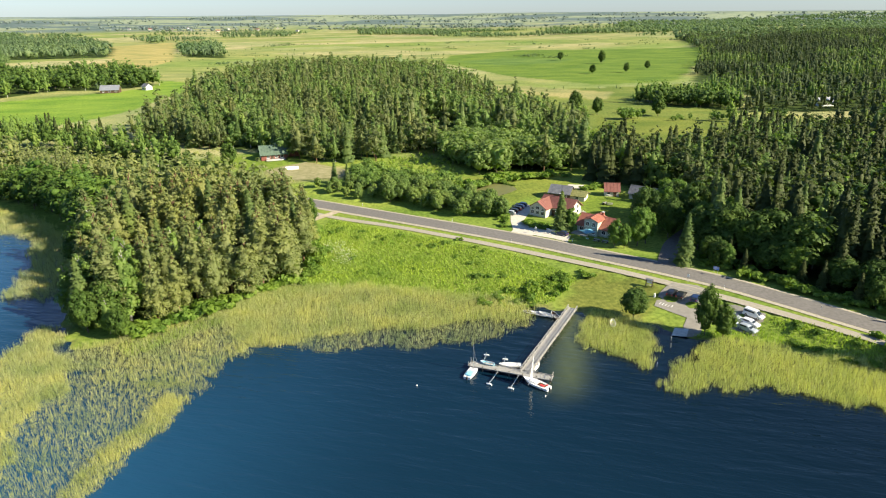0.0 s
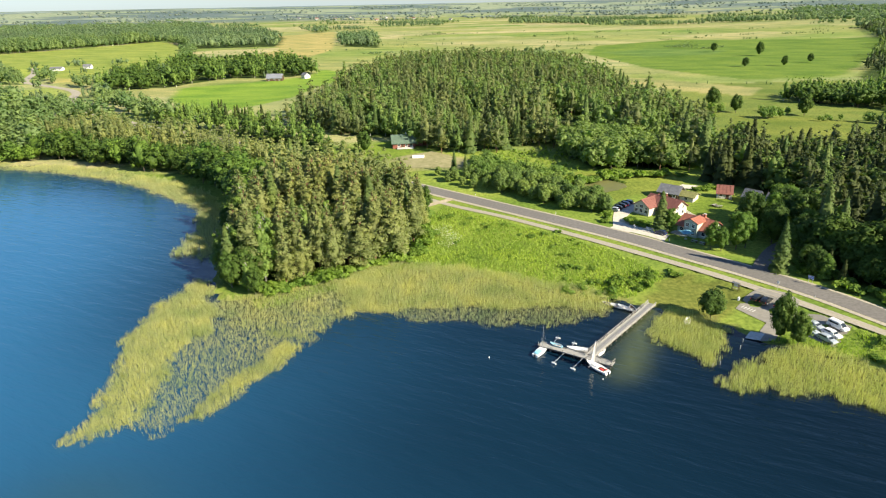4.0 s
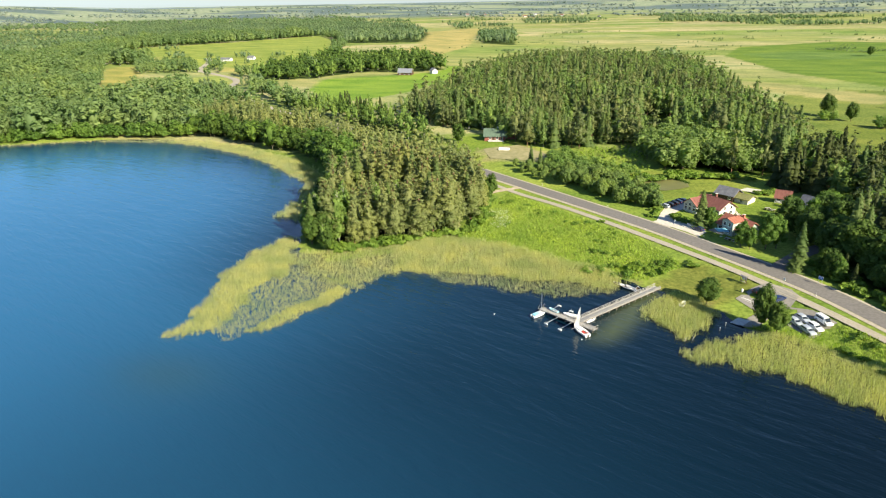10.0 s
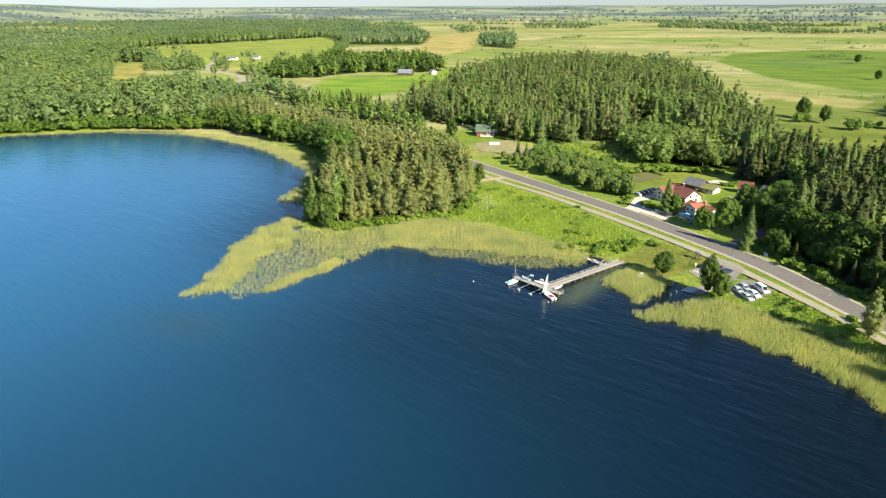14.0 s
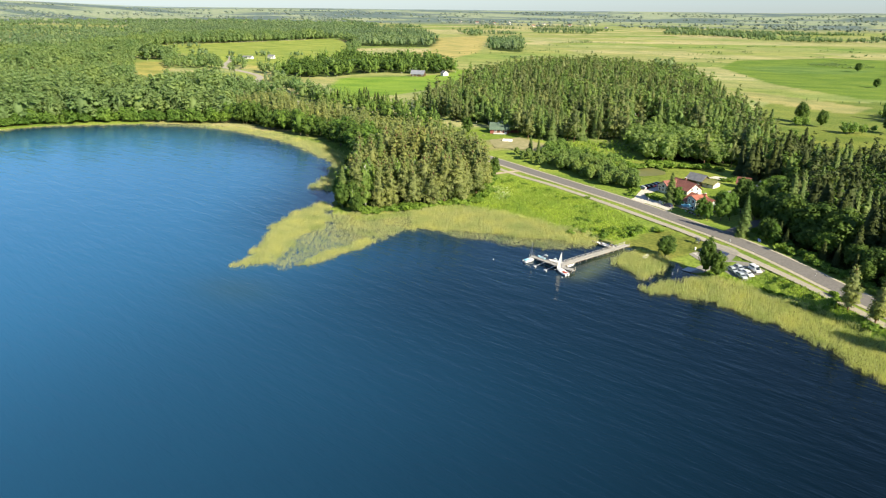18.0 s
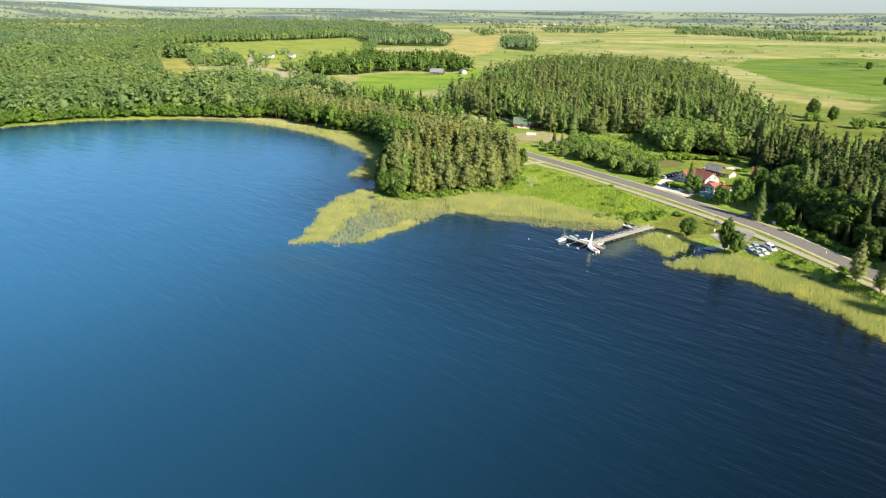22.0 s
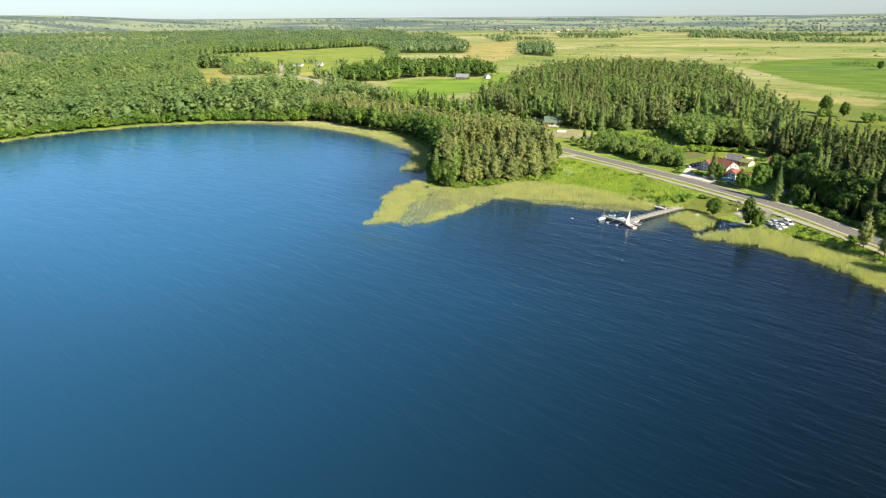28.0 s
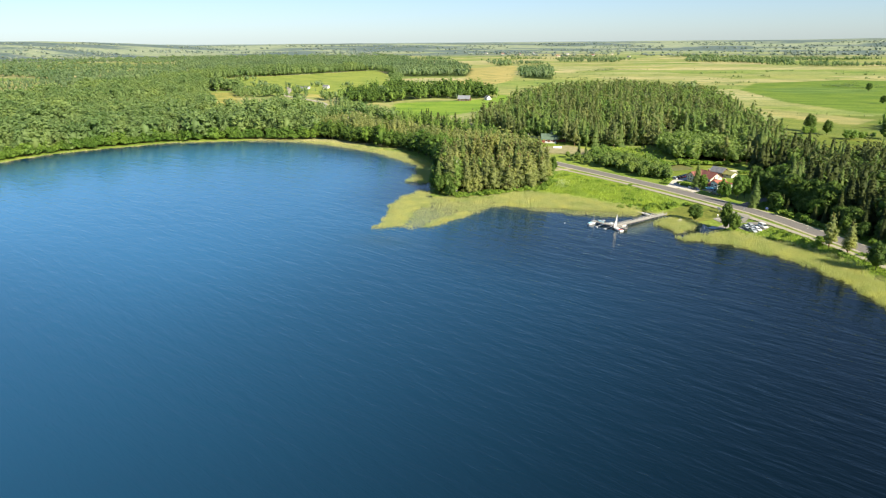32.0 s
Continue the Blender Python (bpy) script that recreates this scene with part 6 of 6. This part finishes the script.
# far farm buildings
for x, y, turn, L, W, wall, rise, wm, rm, words in (
        (-261, 590, 8, 15, 8, 2.8, 3.4, TIMBER, METAL, "long grey-roofed barn among trees"), (-236, 606, -40, 7, 6, 3.0, 2.2, WHITE, GREYROOF, "small white house beside the barn"),
        (-785, 700, -20, 17, 9, 3.2, 4.0, PLASTER, DULLRED, "brown-roofed farmhouse far across the fields"), (-572, 678, 10, 14, 7, 2.6, 1.4, WHITE, GREYROOF, "long white farm shed by the far road"),
        (-548, 700, 10, 9, 6, 3.0, 2.0, WHITE, GREYROOF, "white farmhouse by the far road"), (292, 452, 5, 12, 7, 3.0, 2.6, WHITE, METAL, "pale grey-roofed shed at the edge of the wood")):
    c = thing("barn" if "barn" in words or "shed" in words else "farmhouse", x, y, zat(x, y), turn, words, "farm building", "distant farm buildings")
    gable_block(c, 0, 0, L, W, wall, rise, wm, rm, 0.5)
    for i in range(3):
        opening(c, -L / 3 + i * L / 3, -W / 2, 0.9, 1.3, 1.1, -90)

# houses of a village far to the north
for i, (x, y) in enumerate(((-1129, 2817), (-906, 2649), (-672, 2436), (-715, 2740), (-522, 2751), (-930, 2931), (-380, 2350), (-560, 2560), (-1010, 2720), (-800, 2540))):
    c = thing("village_house", x, y, zat(x, y), 25 * i, "pale-walled village house far across the fields", "house", "houses of the far village")
    gable_block(c, 0, 0, 11 + i % 3, 8, 3.4, 3.0, WHITE if i % 2 else PLASTER, DULLRED if i % 3 else GREYROOF, 0.5)
    for j in range(3):
        opening(c, -3.5 + j * 3.5, -4, 1.0, 1.3, 1.2, -90)

# ---- garden and roadside things ----
um = thing("parasol", 53.6, 193.2, zat(53.6, 193.2), 20, "large square pale blue parasol over the veranda tables", "parasol")
bm = bmesh.new()
top = bm.verts.new((0, 0, 3.1))
low = [bm.verts.new((x, y, 2.45)) for x, y in ((-1.9, -1.9), (1.9, -1.9), (1.9, 1.9), (-1.9, 1.9))]
for i in range(4):
    bm.faces.new((top, low[i], low[(i + 1) % 4]))
bmesh.ops.solidify(bm, geom=bm.faces[:], thickness=0.04)
part("canopy", bm, BLUECLOTH, um)
part("pole", rod((0, 0, 0), (0, 0, 3.05), 0.04, 8), METAL, um)
part("base", box(0, 0, 0.08, 0.8, 0.8, 0.16, 0.03), CONCRETE, um)
for i in range(4):
    a = math.pi / 4 + i * math.pi / 2
    part("rib", rod((0, 0, 3.02), (2.6 * math.cos(a), 2.6 * math.sin(a), 2.42), 0.02, 5), METAL, um)


def picnic_table(x, y, turn):
    ob = thing("picnic_table", x, y, zat(x, y), turn, "weathered wooden picnic table with two benches", "picnic table", "picnic tables")
    for i in range(4):
        part("top_board", box(0, -0.3 + i * 0.2, 0.75, 1.9, 0.18, 0.05, 0.005), PLANK, ob)
    for s in (-1, 1):
        part("bench", box(0, s * 0.75, 0.45, 1.9, 0.28, 0.05, 0.005), PLANK, ob)
        part("leg", box(s * 0.7, 0, 0.37, 0.1, 0.7, 0.74, 0.01), TIMBER, ob)
        part("bearer", box(s * 0.7, 0, 0.4, 0.08, 1.7, 0.1, 0.01), TIMBER, ob)


picnic_table(69, 227, 30)
picnic_table(70.6, 225.8, -20)
for x, y in ((55.8, 190.4), (58, 188.8)):
    picnic_table(x, y, -42)
# garden wall by the drive, white fence, info shelter, signs and posts
wl = thing("garden_wall", 44.6, 198.6, zat(44.6, 198.6), -42, "low pale concrete garden retaining wall", "wall")
part("wall", box(0, 0, 0.35, 6.5, 0.4, 1.3, 0.03), CONCRETE, wl)
part("coping", box(0, 0, 1.04, 6.7, 0.55, 0.1, 0.02), CONCRETE, wl)
fn = thing("garden_fence", 57.5, 221, zat(57.5, 221), -70, "low white garden fence beside the lawn", "fence")
for i in range(9):
    part("post", box(-4.4 + i * 1.1, 0, 0.45, 0.1, 0.1, 1.0, 0.01), WHITE, fn)
for z in (0.4, 0.8):
    part("rail", box(0, 0.06, z, 9.0, 0.04, 0.16, 0.005), WHITE, fn)
ks = thing("information_shelter", 60.4, 156.4, zat(60.4, 156.4), -42, "small wooden information shelter beside the cycle path", "information shelter")
for sx in (-0.85, 0.85):
    for sy in (-0.3, 0.3):
        part("post", box(sx, sy, 0.95, 0.12, 0.12, 2.0, 0.01), TIMBER, ks)
part("board", box(0, 0.3, 1.25, 1.55, 0.06, 0.9, 0.01), WHITE, ks, "pale notice board")
for s in (-1, 1):
    part("roof", prism([(0, 2.2), (s * 0.5, 1.95), (s * 0.5, 2.02), (0, 2.28)], -1.0, 1.0), GREYROOF, ks).matrix_basis = pose(0, 0, 0, 0, 0, 90)
part("bench", box(0, -0.1, 0.45, 1.6, 0.35, 0.06, 0.01), PLANK, ks)
bn = thing("litter_bin", 60.2, 151.6, zat(60.2, 151.6), 0, "small white litter bin on the grass", "litter bin")
part("body", rod((0, 0, 0), (0, 0, 0.95), 0.28, 10), WHITE, bn)
part("lid", rod((0, 0, 0.95), (0, 0, 1.08), 0.31, 10, 0.2), WHITE, bn)
sg = thing("road_sign", 80.2, 160.8, zat(80.2, 160.8), -50, "small blue and white road sign on two posts", "road sign")
for s in (-0.5, 0.5):
    part("post", rod((s, 0, 0), (s, 0, 2.6), 0.04, 8), METAL, sg)
part("panel", box(0, -0.08, 2.2, 1.5, 0.05, 0.85, 0.02), BLUESIGN, sg)
part("border", box(0, -0.055, 2.2, 1.6, 0.04, 0.95, 0.02), WHITE, sg)
for i, w in enumerate((1.2, 0.9)):
    part("lettering_bar", box(-0.05, -0.115, 2.38 - i * 0.34, w, 0.02, 0.14), WHITE, sg)
for x, y in ((29, 191.2), (48.2, 190.6), (78.5, 152.0), (96, 138.5), (118, 104), (12, 213.5), (-20, 234.5)):
    d = thing("marker_post", x, y, zat(x, y), -42, "white roadside marker post", "marker post", "roadside marker posts")
    part("post", box(0, 0, 0.5, 0.14, 0.10, 1.0, 0.02), WHITE, d)
    part("band", box(0, 0, 0.78, 0.15, 0.11, 0.2, 0.01), RUBBER, d)
for x, y in ((38, 198.5), (70.8, 156.5)):
    d = thing("traffic_sign", x, y, zat(x, y), -50, "small white traffic sign on a steel post", "traffic sign", "small traffic signs")
    part("post", rod((0, 0, 0), (0, 0, 2.4), 0.04, 8), METAL, d)
    part("plate", box(0, -0.05, 2.1, 0.7, 0.03, 0.7, 0.05), WHITE, d)
for x, y in ((56.3, 130.2), (49, 119.2), (47.2, 118), (55, 127)):
    d = thing("mooring_post", x, y, -0.6, 0, "short pale post standing in the shallow water", "mooring post", "posts in the water")
    part("post", rod((0, 0, 0), (0, 0, 1.5), 0.07, 8), PLANK, d)
    part("cap", rod((0, 0, 1.5), (0, 0, 1.57), 0.085, 8, 0.04), WHITE, d)
for x, y in ((-1.5, 115), (23.4, 109.6)):
    d = thing("buoy", x, y, 0, 0, "small white mooring buoy afloat on the lake", "buoy", "mooring buoys")
    b = bmesh.new()
    bmesh.ops.create_uvsphere(b, u_segments=12, v_segments=8, radius=0.17, matrix=Matrix.Translation((0, 0, 0.05)))
    part("float", b, WHITE, d)
    part("ring", rod((0, 0, 0.2), (0, 0, 0.32), 0.035, 6), METAL, d)
